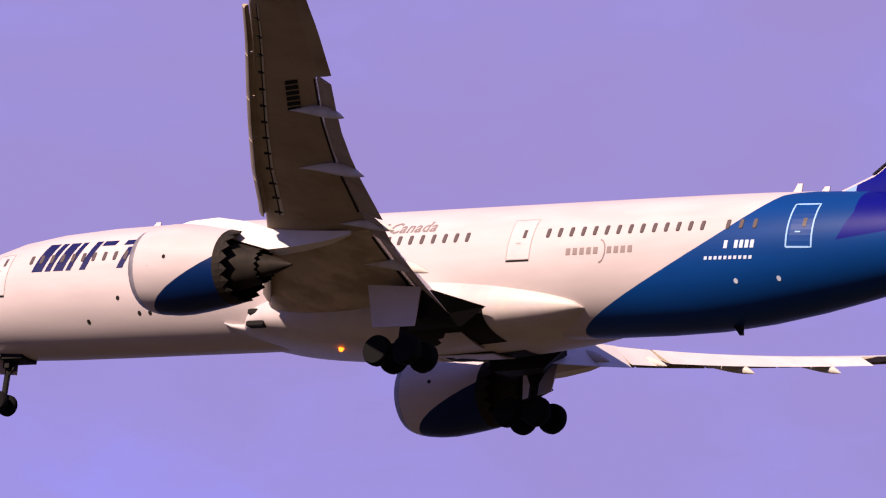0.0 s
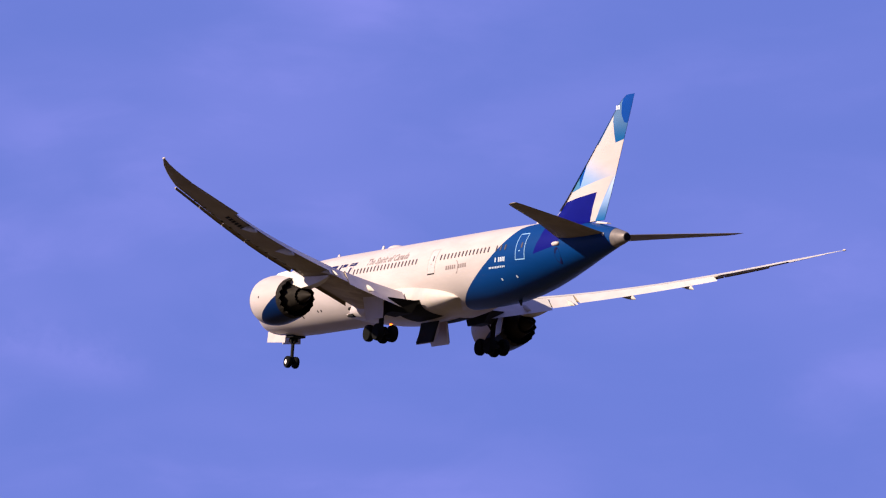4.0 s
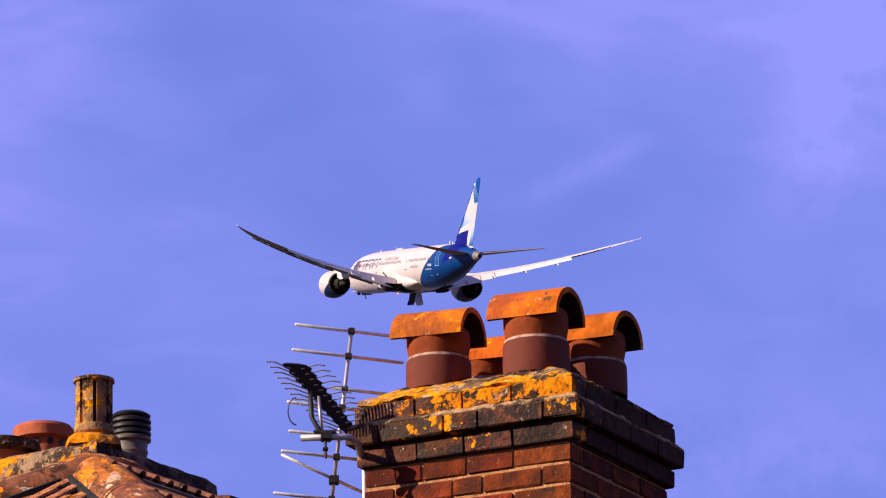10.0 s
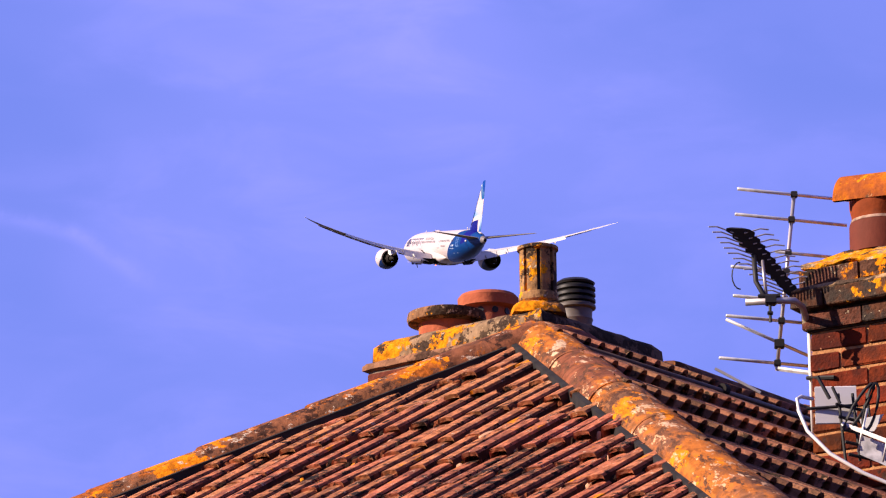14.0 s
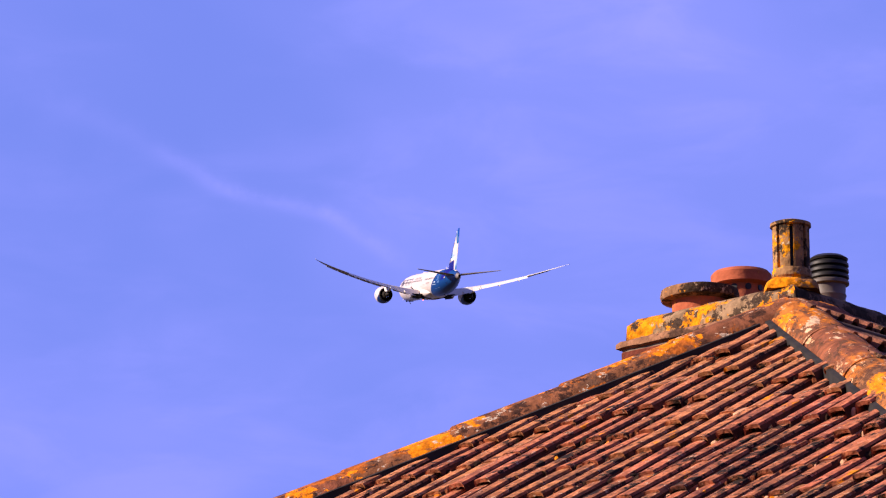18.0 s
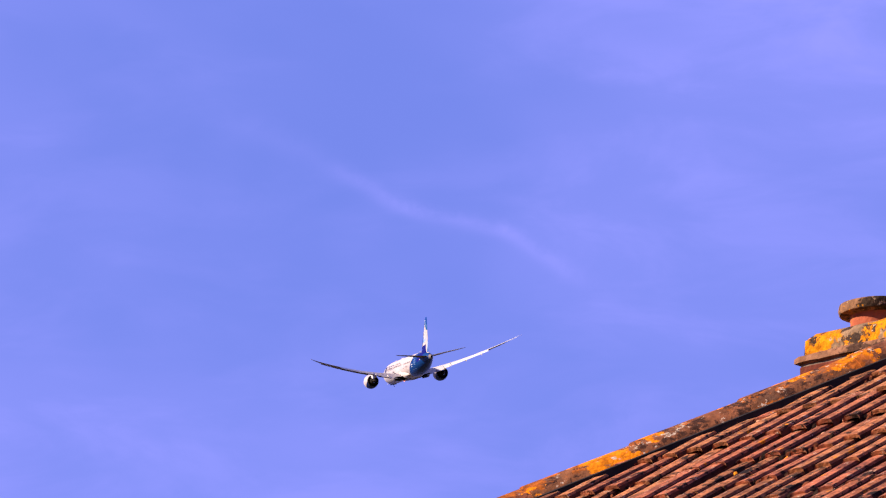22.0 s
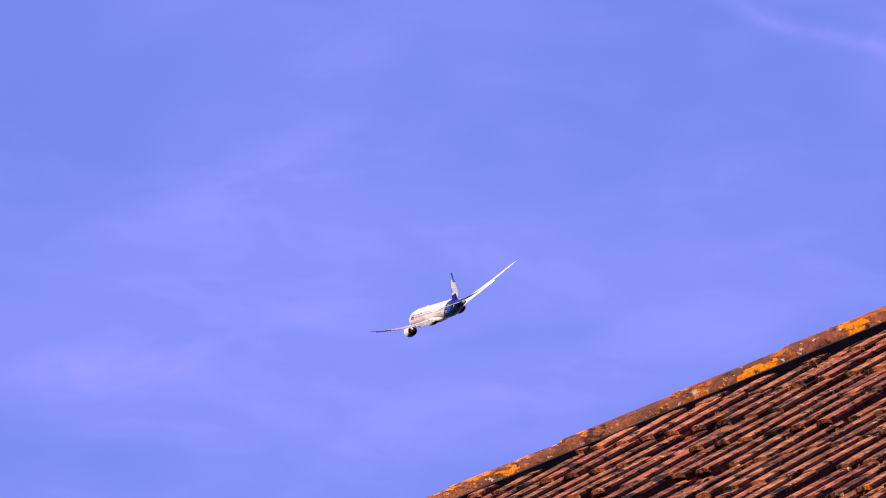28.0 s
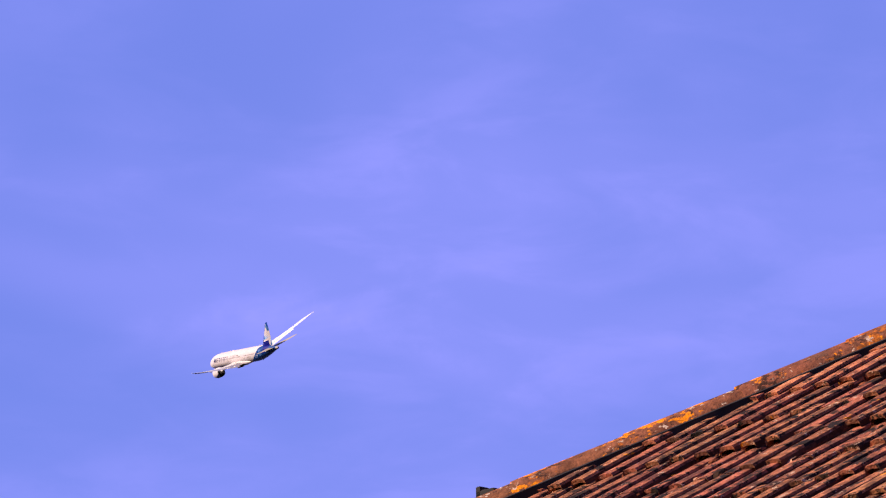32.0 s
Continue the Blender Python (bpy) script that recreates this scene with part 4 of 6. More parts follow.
def build_house():
    rng = random.Random(5)
    tile = material("weathered_clay_tile", (0.37, 0.126, 0.057), 0.88, grain=0.45, grain_scale=26, bump=0.9, bump_scale=70, vary=0.1, second=(0.15, 0.052, 0.032), second_at=(0.48, 0.66), second_scale=7)
    add_lichen(tile, [((0.035, 0.018, 0.012), 16.0, 0.56, 0.62), ((0.5, 0.33, 0.22), 30.0, 0.62, 0.66), ((0.018, 0.012, 0.009), 8.0, 0.62, 0.66), ((0.6, 0.19, 0.006), 6.0, 0.63, 0.67)])
    mossy = material("moss_stained_clay_tile", (0.3, 0.102, 0.049), 0.92, grain=0.5, grain_scale=26, bump=0.9, bump_scale=70, vary=0.14, second=(0.11, 0.042, 0.026), second_at=(0.47, 0.64), second_scale=7)
    add_lichen(mossy, [((0.035, 0.018, 0.012), 16.0, 0.54, 0.6), ((0.5, 0.33, 0.22), 30.0, 0.62, 0.66), ((0.02, 0.012, 0.009), 8.0, 0.56, 0.6), ((0.6, 0.19, 0.006), 6.0, 0.66, 0.69)])
    hipm = material("lichened_ridge_tile", (0.16, 0.055, 0.026), 0.9, grain=0.4, grain_scale=18, bump=0.6, bump_scale=60, vary=0.2, second=(0.11, 0.05, 0.03), second_at=(0.5, 0.7), second_scale=6)
    add_lichen(hipm, [((0.05, 0.02, 0.012), 14.0, 0.53, 0.59), ((0.34, 0.09, 0.012), 5.0, 0.55, 0.6), ((0.66, 0.19, 0.002), 5.0, 0.555, 0.58), ((0.46, 0.33, 0.24), 20.0, 0.63, 0.67), ((0.46, 0.36, 0.27), 10.0, 0.64, 0.665)])
    down_right = (HOUSE.to_3x3() @ Vector((RIGHT, -1, -RISE))).normalized()
    hipm2 = material("lichened_hip_tile", (0.2, 0.07, 0.03), 0.9, grain=0.4, grain_scale=18, bump=0.6, bump_scale=60, vary=0.15, second=(0.11, 0.05, 0.03), second_at=(0.5, 0.7), second_scale=6)
    add_lichen(hipm2, [((0.07, 0.03, 0.016), 14.0, 0.56, 0.62), ((0.4, 0.12, 0.018), 4.5, 0.46, 0.58), ((0.66, 0.19, 0.002), 6.0, 0.565, 0.6), ((0.1, 0.042, 0.02), 20.0, 0.55, 0.6), ((0.5, 0.28, 0.15), 19.0, 0.59, 0.63), ((0.5, 0.32, 0.2), 11.0, 0.62, 0.65)], down_right)
    ridgem = material("dark_ridge_tile", (0.12, 0.05, 0.028), 0.95, grain=0.6, grain_scale=14, bump=1.0, bump_scale=50, vary=0.2)
    add_lichen(ridgem, [((0.3, 0.11, 0.03), 5.0, 0.62, 0.7), ((0.24, 0.19, 0.14), 16.0, 0.66, 0.7)])
    seal = material("black_hip_seal", (0.022, 0.019, 0.018), 0.85, grain=0.3, grain_scale=12)
    wallm = material("plain_brick_wall", (0.3, 0.11, 0.06), 0.9, grain=0.25, grain_scale=9, bump=0.4, bump_scale=30)
    felt = material("roofing_felt", (0.03, 0.025, 0.022), 0.95)
    pvc = material("dark_grey_pipe", (0.07, 0.045, 0.035), 0.5, grain=0.2, grain_scale=10)

    house = thing("house", HOUSE, "brick house with a hipped roof of weathered clay tiles", "house")
    lx, rx = -LEFT * EAVE, RIGHT * EAVE
    low = -RISE * EAVE
    part("roof_deck", shape(*join(
        ([(0, 0, -0.1), (lx, -EAVE, low - 0.1), (rx, -EAVE, low - 0.1), (rx, RIDGE_END + EAVE, low - 0.1), (lx, RIDGE_END + EAVE, low - 0.1), (0, RIDGE_END, -0.1),
          (0, 0, -0.17), (lx, -EAVE, low - 0.17), (rx, -EAVE, low - 0.17), (rx, RIDGE_END + EAVE, low - 0.17), (lx, RIDGE_END + EAVE, low - 0.17), (0, RIDGE_END, -0.17)],
         [(0, 1, 2), (0, 2, 3, 5), (5, 3, 4), (0, 5, 4, 1), (6, 8, 7), (6, 11, 9, 8), (11, 10, 9), (6, 7, 10, 11), (1, 7, 8, 2), (2, 8, 9, 3), (3, 9, 10, 4), (4, 10, 7, 1)]))), felt, house)
    ground = -PEAK.z
    part("wall", shape(*box(lx + 0.3, rx - 0.3, -EAVE + 0.3, RIDGE_END + EAVE - 0.3, ground, low - 0.12)), wallm, house, "plain brick walls")
    part("gutter", shape(*join(tube([(lx - 0.1, -EAVE - 0.06, low - 0.06), (rx + 0.06, -EAVE - 0.06, low - 0.06), (rx + 0.06, RIDGE_END + EAVE, low - 0.06)], 0.055, 10), box(lx - 0.16, lx - 0.06, -EAVE - 0.13, -EAVE + 0.02, low - 0.12, low + 0.01, 0.01))), pvc, house, "dark gutter")

    # the end slope, course by course from the eave
    gauge = 0.345
    run = gauge * math.cos(math.atan(RISE))
    me = tile_mesh(0.24, 2, 0.42, 0.017, True)
    me.materials.append(tile)
    # groove colour darkened for the shade inside, along with mossy dirt
    groove_dark = material("shaded_groove_dirt", (0.07, 0.027, 0.016), 1.0, grain=0.5, grain_scale=18, bump=0.8, bump_scale=60)
    add_lichen(groove_dark, [((0.12, 0.04, 0.02), 9.0, 0.6, 0.66)])
    me.materials.append(groove_dark)
    worn = me.copy()
    worn.materials[0] = mossy
    pitch = math.degrees(math.atan(RISE))
    nl, nr = Vector((-1, LEFT, 0)).normalized(), Vector((1, RIGHT, 0)).normalized()
    y = -EAVE - 0.02
    while y < -0.12:
        x = lx - 0.3 + rng.uniform(0.0, 0.12)
        while x < rx + 0.3:
            far = min(-y, EAVE)
            up = max(0.0, far - run * 1.15)
            if x + 0.24 > -LEFT * far - 0.02 and x < RIGHT * far + 0.02:
                m = Matrix.Translation((x + rng.uniform(-0.005, 0.005), y + rng.uniform(-0.022, 0.02), RISE * y - 0.046 + rng.uniform(-0.004, 0.007))) @ pose(0, 0, 0, pitch + rng.uniform(-0.9, 1.0), rng.uniform(-1.2, 1.2), rng.uniform(-1.7, 1.7))
                planes = []
                inv = m.inverted()
                for n, test in ((nl, x < -LEFT * up), (nr, x + 0.24 > RIGHT * up)):
                    if test:
                        planes.append((inv @ Vector((0, 0, 0)), inv.to_3x3() @ n))
                one = worn if rng.random() < (-y - 1.3) / 1.5 else me
                part("roof_tile", cut(one, planes) if planes else one, tile, house, at=m)
            x += 0.24
        y += run

    # the long slope: tiles near the first chimney are pieces, the rest is one sheet
    me2 = tile_mesh(0.27, 3, 0.66, 0.05)
    # long-slope tiles are darker and browner than those of the end slope
    old = material("brown_clay_tile", (0.25, 0.1, 0.056), 0.92, grain=0.45, grain_scale=20, bump=0.9, bump_scale=60, vary=0.15, second=(0.09, 0.042, 0.025), second_at=(0.46, 0.62), second_scale=5)
    add_lichen(old, [((0.03, 0.018, 0.01), 10.0, 0.54, 0.6), ((0.34, 0.2, 0.11), 30.0, 0.65, 0.69)])
    me2.materials.append(old)
    run2 = 0.58 * math.cos(math.atan(RISE2))
    pitch2 = math.degrees(math.atan(RISE2))
    rest = []
    src = [tuple(v.co) for v in me2.vertices], [tuple(p.vertices) for p in me2.polygons]
    hip = Vector((-1 / RIGHT, -1, 0)).normalized()
    x = RIGHT * EAVE + 0.02
    k = 0
    while x > 0.12:
        y0 = -x / RIGHT
        y = y0 - 0.3 + (0.135 if k % 2 else 0)
        while y < RIDGE_END:
            m = Matrix.Translation((x, y, -RISE2 * x - 0.02)) @ pose(0, 0, 0, 0, 0, 90) @ pose(0, 0, 0, pitch2 + rng.uniform(-0.4, 0.5), rng.uniform(-0.3, 0.3), 0)
            up = -(x - run2 * 1.2) / RIGHT
            if y + 0.27 > y0:
                if y < up + 0.02:
                    inv = m.inverted()
                    part("roof_tile", cut(me2, [(inv @ Vector((0, 0, 0)), inv.to_3x3() @ hip)]), old, house, at=m)
                elif y < 4.2 and x < 2.6:
                    part("roof_tile", me2, old, house, at=m)
                else:
                    rest.append(moved(src, m))
            y += 0.27
        x -= run2
        k += 1
    if rest:
        ob = part("far_roof_tiles", shape(*join(*rest)), old, house, "rows of clay tiles")
        tagged(ob, kind="stuff")

    # hip and ridge tiles
    def cover(name, a, b, r, mat, long=0.45, drop=0.03, flare=1.05):
        a, b = Vector(a), Vector(b)
        d = (b - a).normalized()
        total = (b - a).length
        n = 14
        rings = []
        for j, (rr, yy, th) in enumerate(((r * flare, 0.0, 0.0), (r * 0.98, long + 0.03, 0.0), (r - 0.018, long + 0.03, 0.0), (r * flare - 0.018, 0.0, 0.0))):
            rings.append([(rr * math.cos(math.pi * (i / n * 1.06 - 0.03)), yy, rr * 0.86 * math.sin(math.pi * (i / n * 1.06 - 0.03))) for i in range(n + 1)])
        v, f = loft(rings, cap=False, ring_closed=False)
        q = 3 * (n + 1)
        f += [(q + i, q + i + 1, i + 1, i) for i in range(n)]
        one = shape(v, f, True, 40)
        side = d.cross(Vector((0, 0, 1))).normalized()
        up = side.cross(d)
        base = Matrix((side, d, up)).transposed().to_4x4()
        s = total - long - 0.02
        while s > (-long if name == "hip_tile" else 0.0):
            p = a + d * s
            part(name, one, mat, house, at=Matrix.Translation((p.x, p.y, p.z - drop)) @ base @ pose(0, 0, 0, rng.uniform(0.0, 0.5), rng.uniform(-1.2, 1.2), rng.uniform(-0.5, 0.5)))
            s -= long

    foot_l, foot_r = (lx, -EAVE, low), (rx, -EAVE, low)
    up = Vector((0, 0, 0.05))
    cover("hip_tile", Vector(foot_l) + up * -1.45, up * -0.72, 0.152, hipm)
    cover("hip_tile", Vector(foot_r) + up * -0.1, up * -0.25, 0.118, hipm2, 0.9, 0.03, 1.015)
    cover("ridge_tile", Vector((0, 0.42, -0.006)), Vector((0, RIDGE_END, -0.026)), 0.12, ridgem)
    for foot, n, off, high in ((foot_l, nl, 0.172, 0.046), (foot_r, nr, 0.122, 0.04)):
        a, b = Vector(foot), Vector((0, 0, 0))
        d = (b - a).normalized()
        inner = Vector((-n.x, -n.y, 0))
        inner.z = RISE * inner.y
        inner.normalize()
        p, q = a + inner * off, b + inner * off - d * off * 1.05
        w = inner * 0.02
        lift, deep = Vector((0, 0, high)), Vector((0, 0, 0.09))
        part("hip_seal", shape(*loft([[p + lift, p + w + lift, p + w - deep, p - deep], [q + lift, q + w + lift, q + w - deep, q - deep]])), seal, house, "black seal strip under the hip tiles")
    # rounded junction of hips and ridge
    rings = []
    for j in range(7):
        t = j / 6 * math.pi / 2
        rings.append([((0.125 * math.cos(t) + 0.01) * math.cos(u), (0.3 * math.cos(t) + 0.01) * math.sin(u) + 0.17, -0.08 + 0.15 * math.sin(t) + 0.006 * noise.noise((3 * math.cos(u), 3 * math.sin(u), j))) for u in (2 * math.pi * i / 24 for i in range(24))])
    part("hip_junction", shape(*loft(rings), True, 60), hipm, house, "rounded lichened tile where the hips meet")
    # moss and lichen tufts caught at the tile tails
    mossm = material("dark_dry_moss", (0.02, 0.009, 0.005), 1.0, grain=0.6, grain_scale=14, bump=0.8, bump_scale=120)
    crust = material("pale_lichen_crust", (0.46, 0.24, 0.14), 1.0, grain=0.4, grain_scale=20)
    orange = material("orange_lichen_crust", (0.58, 0.19, 0.01), 1.0, grain=0.35, grain_scale=18)

    def tuft(p, r, tall):
        ring = [(r * rng.uniform(0.6, 1.2) * math.cos(a), r * rng.uniform(0.6, 1.2) * math.sin(a)) for a in (2 * math.pi * i / 7 for i in range(7))]
        rings = [[(p[0] + x, p[1] + y, p[2] - 0.012 + RISE * y) for x, y in ring]]
        rings.append([(p[0] + x * 0.95, p[1] + y * 0.95, p[2] + RISE * y + tall * rng.uniform(0.4, 0.8)) for x, y in ring])
        rings.append([(p[0] + x * 0.45, p[1] + y * 0.45, p[2] + RISE * y * 0.4 + tall) for x, y in ring])
        return loft(rings)

    groups = {"moss": [], "brown": [], "crust": [], "orange": []}
    for k in range(10500):
        y = -max(0.12, EAVE * rng.random() ** 0.55)
        x = rng.uniform(-LEFT * -y + 0.1, RIGHT * -y - 0.1)
        kind = rng.choices(("moss", "brown", "crust", "orange"), (0.42, 0.46, 0.08, 0.04))[0]
        row = math.floor((y + EAVE + 0.02) / run)
        r, tall = rng.uniform(0.006, 0.018), rng.uniform(0.007, 0.018)
        if rng.random() < 0.04:
            r, tall = r * 2.6, tall * 1.3
        if rng.random() < 0.78:
            y = -EAVE - 0.02 + row * run + rng.uniform(-0.014, 0.045)
        elif kind == "crust":
            r, tall = r * 0.6, 0.006
        sheet = RISE * y - 0.046 + rng.uniform(0.03, 0.056)
        if -LEFT * -y + 0.12 < x < RIGHT * -y - 0.14:
            groups[kind].append(tuft((x, y, sheet), r, tall))
    brownm = material("crumbling_clay_and_moss", (0.16, 0.045, 0.018), 1.0, grain=0.5, grain_scale=30, bump=0.8, bump_scale=120)
    for k, mat, label in (("moss", mossm, "dark dry moss tufts"), ("brown", brownm, "crumbs of clay and brown moss"), ("crust", crust, "pale lichen spots"), ("orange", orange, "orange lichen spots")):
        tagged(part("roof_" + k, shape(*join(*groups[k])), mat, house, label), kind="stuff")
    part("hip_iron", shape(*join(box(-LEFT * 2.86 - 0.11, -LEFT * 2.86 - 0.02, -2.91, -2.86, -RISE * 2.86 + 0.0, -RISE * 2.86 + 0.045, 0.006), box(-LEFT * 2.86 - 0.11, -LEFT * 2.86 - 0.09, -2.91, -2.86, -RISE * 2.86, -RISE * 2.86 + 0.06, 0.004))), seal, house, "dark iron bracket on the hip")
    part("roof_pipe", shape(*tube([(0.3, -0.16, -0.118), (0.31, 1.0, -0.116), (0.3, 2.6, -0.118)], 0.012, 10), True), pvc, house, "dark pipe along the ridge")
    for y in (0.75, 1.55):
        part("pipe_clip", shape(*tube([(0.31, y, -0.106), (0.31, y + 0.03, -0.106)], 0.022, 10)), seal, house)
    part("ridge_wire", shape(*tube([(0.1, 1.013, 0.06), (0.24, 1.115, -0.04)], 0.006, 6)), material("pale_wire", (0.45, 0.42, 0.4), 0.5), house, "pale wire")


# ---- the brick stack with four cowled pots ----
STACK = Matrix.Translation((1.637, 23.921, 7.935)) @ pose(0, 0, 0, 0, 0, -30)
LONG, DEEP = 0.815, 0.79


def build_stack():
    rng = random.Random(11)
    brick = material("red_brick", (0.15, 0.026, 0.006), 0.88, grain=0.3, grain_scale=26, bump=0.6, bump_scale=90, vary=0.28, second=(0.06, 0.014, 0.007), second_at=(0.42, 0.66), second_scale=9)
    add_lichen(brick, [((0.045, 0.02, 0.014), 7.0, 0.6, 0.66), ((0.42, 0.2, 0.1), 40.0, 0.67, 0.71)])
    dark = material("sooty_brick", (0.1, 0.036, 0.02), 0.9, grain=0.35, grain_scale=22, bump=0.8, bump_scale=80, vary=0.25, second=(0.05, 0.035, 0.028), second_at=(0.48, 0.64), second_scale=9)
    add_lichen(dark, [((0.035, 0.022, 0.018), 9.0, 0.5, 0.56), ((0.66, 0.24, 0.004), 5.0, 0.6, 0.63), ((0.42, 0.34, 0.22), 34.0, 0.64, 0.68)])
    crusted = material("lichen_crusted_brick", (0.09, 0.04, 0.024), 0.95, grain=0.4, grain_scale=20, bump=1.0, bump_scale=70, vary=0.25)
    add_lichen(crusted, [((0.3, 0.22, 0.13), 12.0, 0.56, 0.62), ((0.66, 0.2, 0.002), 5.0, 0.47, 0.52), ((0.035, 0.022, 0.015), 11.0, 0.54, 0.58)])
    near_black = material("shaded_flank_brick", (0.045, 0.018, 0.012), 0.9, grain=0.35, grain_scale=22, bump=0.8, bump_scale=80, vary=0.25)
    mortar = material("sandy_mortar", (0.4, 0.185, 0.078), 0.95, grain=0.25, grain_scale=40, bump=0.6, bump_scale=120)
    cap = material("lichened_mortar", (0.18, 0.1, 0.05), 0.95, grain=0.3, grain_scale=20, bump=1.0, bump_scale=50)
    add_lichen(cap, [((0.36, 0.27, 0.17), 9.0, 0.5, 0.58), ((0.66, 0.25, 0.003), 5.5, 0.46, 0.51), ((0.05, 0.03, 0.018), 10.0, 0.54, 0.58), ((0.5, 0.4, 0.26), 26.0, 0.62, 0.66)])

    stack = thing("chimney_stack", STACK, "red brick chimney stack with oversailing courses and yellow lichen", "chimney")
    j = 0.009
    h = 0.075
    made = {}

    def lay(x0, x1, y0, y1, z, mat, high=0.064):
        key = (round(x1 - x0, 3), round(y1 - y0, 3), mat.name, rng.randrange(3))
        if key not in made:
            a, b = (x1 - x0) / 2, (y1 - y0) / 2
            v, f = box(-a, a, -b, b, 0, high, 0.005)
            v = [(x + rng.uniform(-0.0025, 0.0025), y + rng.uniform(-0.0025, 0.0025), zz + rng.uniform(-0.002, 0.002)) for x, y, zz in v]
            made[key] = shape(v, f)
            made[key].materials.append(mat)
        m = pose((x0 + x1) / 2, (y0 + y1) / 2, z, rng.uniform(-0.4, 0.4), rng.uniform(-0.4, 0.4), rng.uniform(-0.6, 0.6))
        part("brick", made[key], None, stack, at=m)

    def course(z, odd, grow, mat, high=0.064):
        x_end, y_end = -LONG - grow, DEEP + grow
        s = (LONG + 2 * grow)
        if odd:
            widths, first = [0.105, 0.215, 0.105, 0.215, 0.105], 0.215
        else:
            widths, first = [0.215, 0.17, 0.165, 0.215], 0.105
        scale = (s - j * (len(widths) - 1)) / sum(widths)
        x = grow
        for k, w in enumerate(widths):
            w *= scale
            lay(x - w, x, -grow, -grow + (first if k == 0 else 0.105), z, mat, high)
            x -= w + j
        y = -grow + first + j
        rest = DEEP + 2 * grow - first - j
        count = max(1, round(rest / 0.226))
        w = (rest - j * (count - 1)) / count
        for k in range(count):
            # side bricks of the top courses are a dark copy, painting their shaded face
            lay(grow - 0.105, grow, y, y + w, z, near_black if mat in (dark, crusted) else mat, high)
            y += w + j

    for k in range(16):
        course(-h * (k + 1) + 0.005, k % 2 == 1, 0.0, brick)
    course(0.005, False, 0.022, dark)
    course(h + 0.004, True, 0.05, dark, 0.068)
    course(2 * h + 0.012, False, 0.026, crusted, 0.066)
    part("mortar_core", shape(*box(-LONG, -0.007, 0.007, DEEP, -2.2, 0.0)), mortar, stack, "sandy mortar joints")
    part("sooty_core", shape(*box(-LONG - 0.01, 0.003, -0.003, DEEP + 0.01, 0.0, 0.228)), material("sooty_mortar", (0.06, 0.04, 0.028), 0.95, grain=0.4, grain_scale=30), stack, "sooty mortar joints")
    # crumbling mortar fillet on the widest course
    fillet = []
    for q, z in ((0.046, 0.142), (0.05, 0.149), (0.034, 0.163), (0.015, 0.17)):
        ring = []
        for side in range(4):
            for i in range(40):
                t = i / 40
                x0, x1, y0, y1 = -LONG - q, q, -q, DEEP + q
                p = ((x1 - (x1 - x0) * t, y0), (x0, y0 + (y1 - y0) * t), (x0 + (x1 - x0) * t, y1), (x1, y1 - (y1 - y0) * t))[side]
                f = noise.noise((p[0] * 24, p[1] * 24, 5.0))
                ring.append((p[0] + 0.006 * f, p[1] + 0.006 * f, z + 0.009 * f))
        fillet.append(ring)
    beige = material("crumbling_beige_mortar", (0.36, 0.22, 0.11), 0.95, grain=0.4, grain_scale=25, bump=1.0, bump_scale=70, second=(0.07, 0.045, 0.03), second_at=(0.5, 0.58), second_scale=9)
    part("mortar_fillet", shape(*loft(fillet), True, 50), beige, stack, "crumbling beige mortar fillet")
    # sloped mortar head, uneven
    n = 26
    rings = []
    for q, z in ((0.0, 0.222), (0.02, 0.226), (0.024, 0.236), (0.004, 0.25), (-0.03, 0.268), (-0.09, 0.302), (-0.16, 0.328), (-0.24, 0.342)):
        ring = []
        for side in range(4):
            for i in range(n):
                t = i / n
                x0, x1, y0, y1 = -LONG - q, q, -q, DEEP + q
                p = ((x1 - (x1 - x0) * t, y0), (x0, y0 + (y1 - y0) * t), (x0 + (x1 - x0) * t, y1), (x1, y1 - (y1 - y0) * t))[side]
                k = noise.noise((p[0] * 9, p[1] * 9, z * 20))
                f = noise.noise((p[0] * 31, p[1] * 31, z * 60))
                ring.append((p[0] + 0.012 * f, p[1] + 0.012 * f, z + 0.012 * k + 0.012 * f))
        rings.append(ring)
    me = shape(*loft(rings), True, 50)
    # darker mortar with little lichen paints in the right flank's shade
    flank_shade = material("shaded_mortar_flank", (0.09, 0.055, 0.035), 0.95, grain=0.45, grain_scale=14, bump=1.0, bump_scale=45)
    add_lichen(flank_shade, [((0.03, 0.018, 0.012), 8.0, 0.5, 0.56), ((0.5, 0.2, 0.01), 7.0, 0.6, 0.64)])
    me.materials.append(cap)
    me.materials.append(flank_shade)
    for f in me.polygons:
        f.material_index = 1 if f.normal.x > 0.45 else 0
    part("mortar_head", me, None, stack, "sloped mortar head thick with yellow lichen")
    lead = material("lead_flashing", (0.62, 0.6, 0.6), 0.55, 0.2, grain=0.15, grain_scale=9)

    foot = STACK.inverted() @ Matrix.Translation((1.67, 23.921, 7.935))
    # apron is a darker grey than the lead steps
    apron_grey = material("grey_lead_apron", (0.4, 0.38, 0.4), 0.7, grain=0.4, grain_scale=22)
    slope = [(-0.6, -0.122, -0.505), (-0.3, -0.192, -0.645), (-0.3, -0.202, -0.74), (-0.6, -0.132, -0.58)]
    part("flashing", shape(*loft([slope, [(x, y + 0.006, z) for x, y, z in slope]])), apron_grey, stack, "pale grey lead apron at the stack foot", foot)
    for k in range(4):
        x, z = -0.598 + 0.1 * k, -0.452 - 0.051 * k
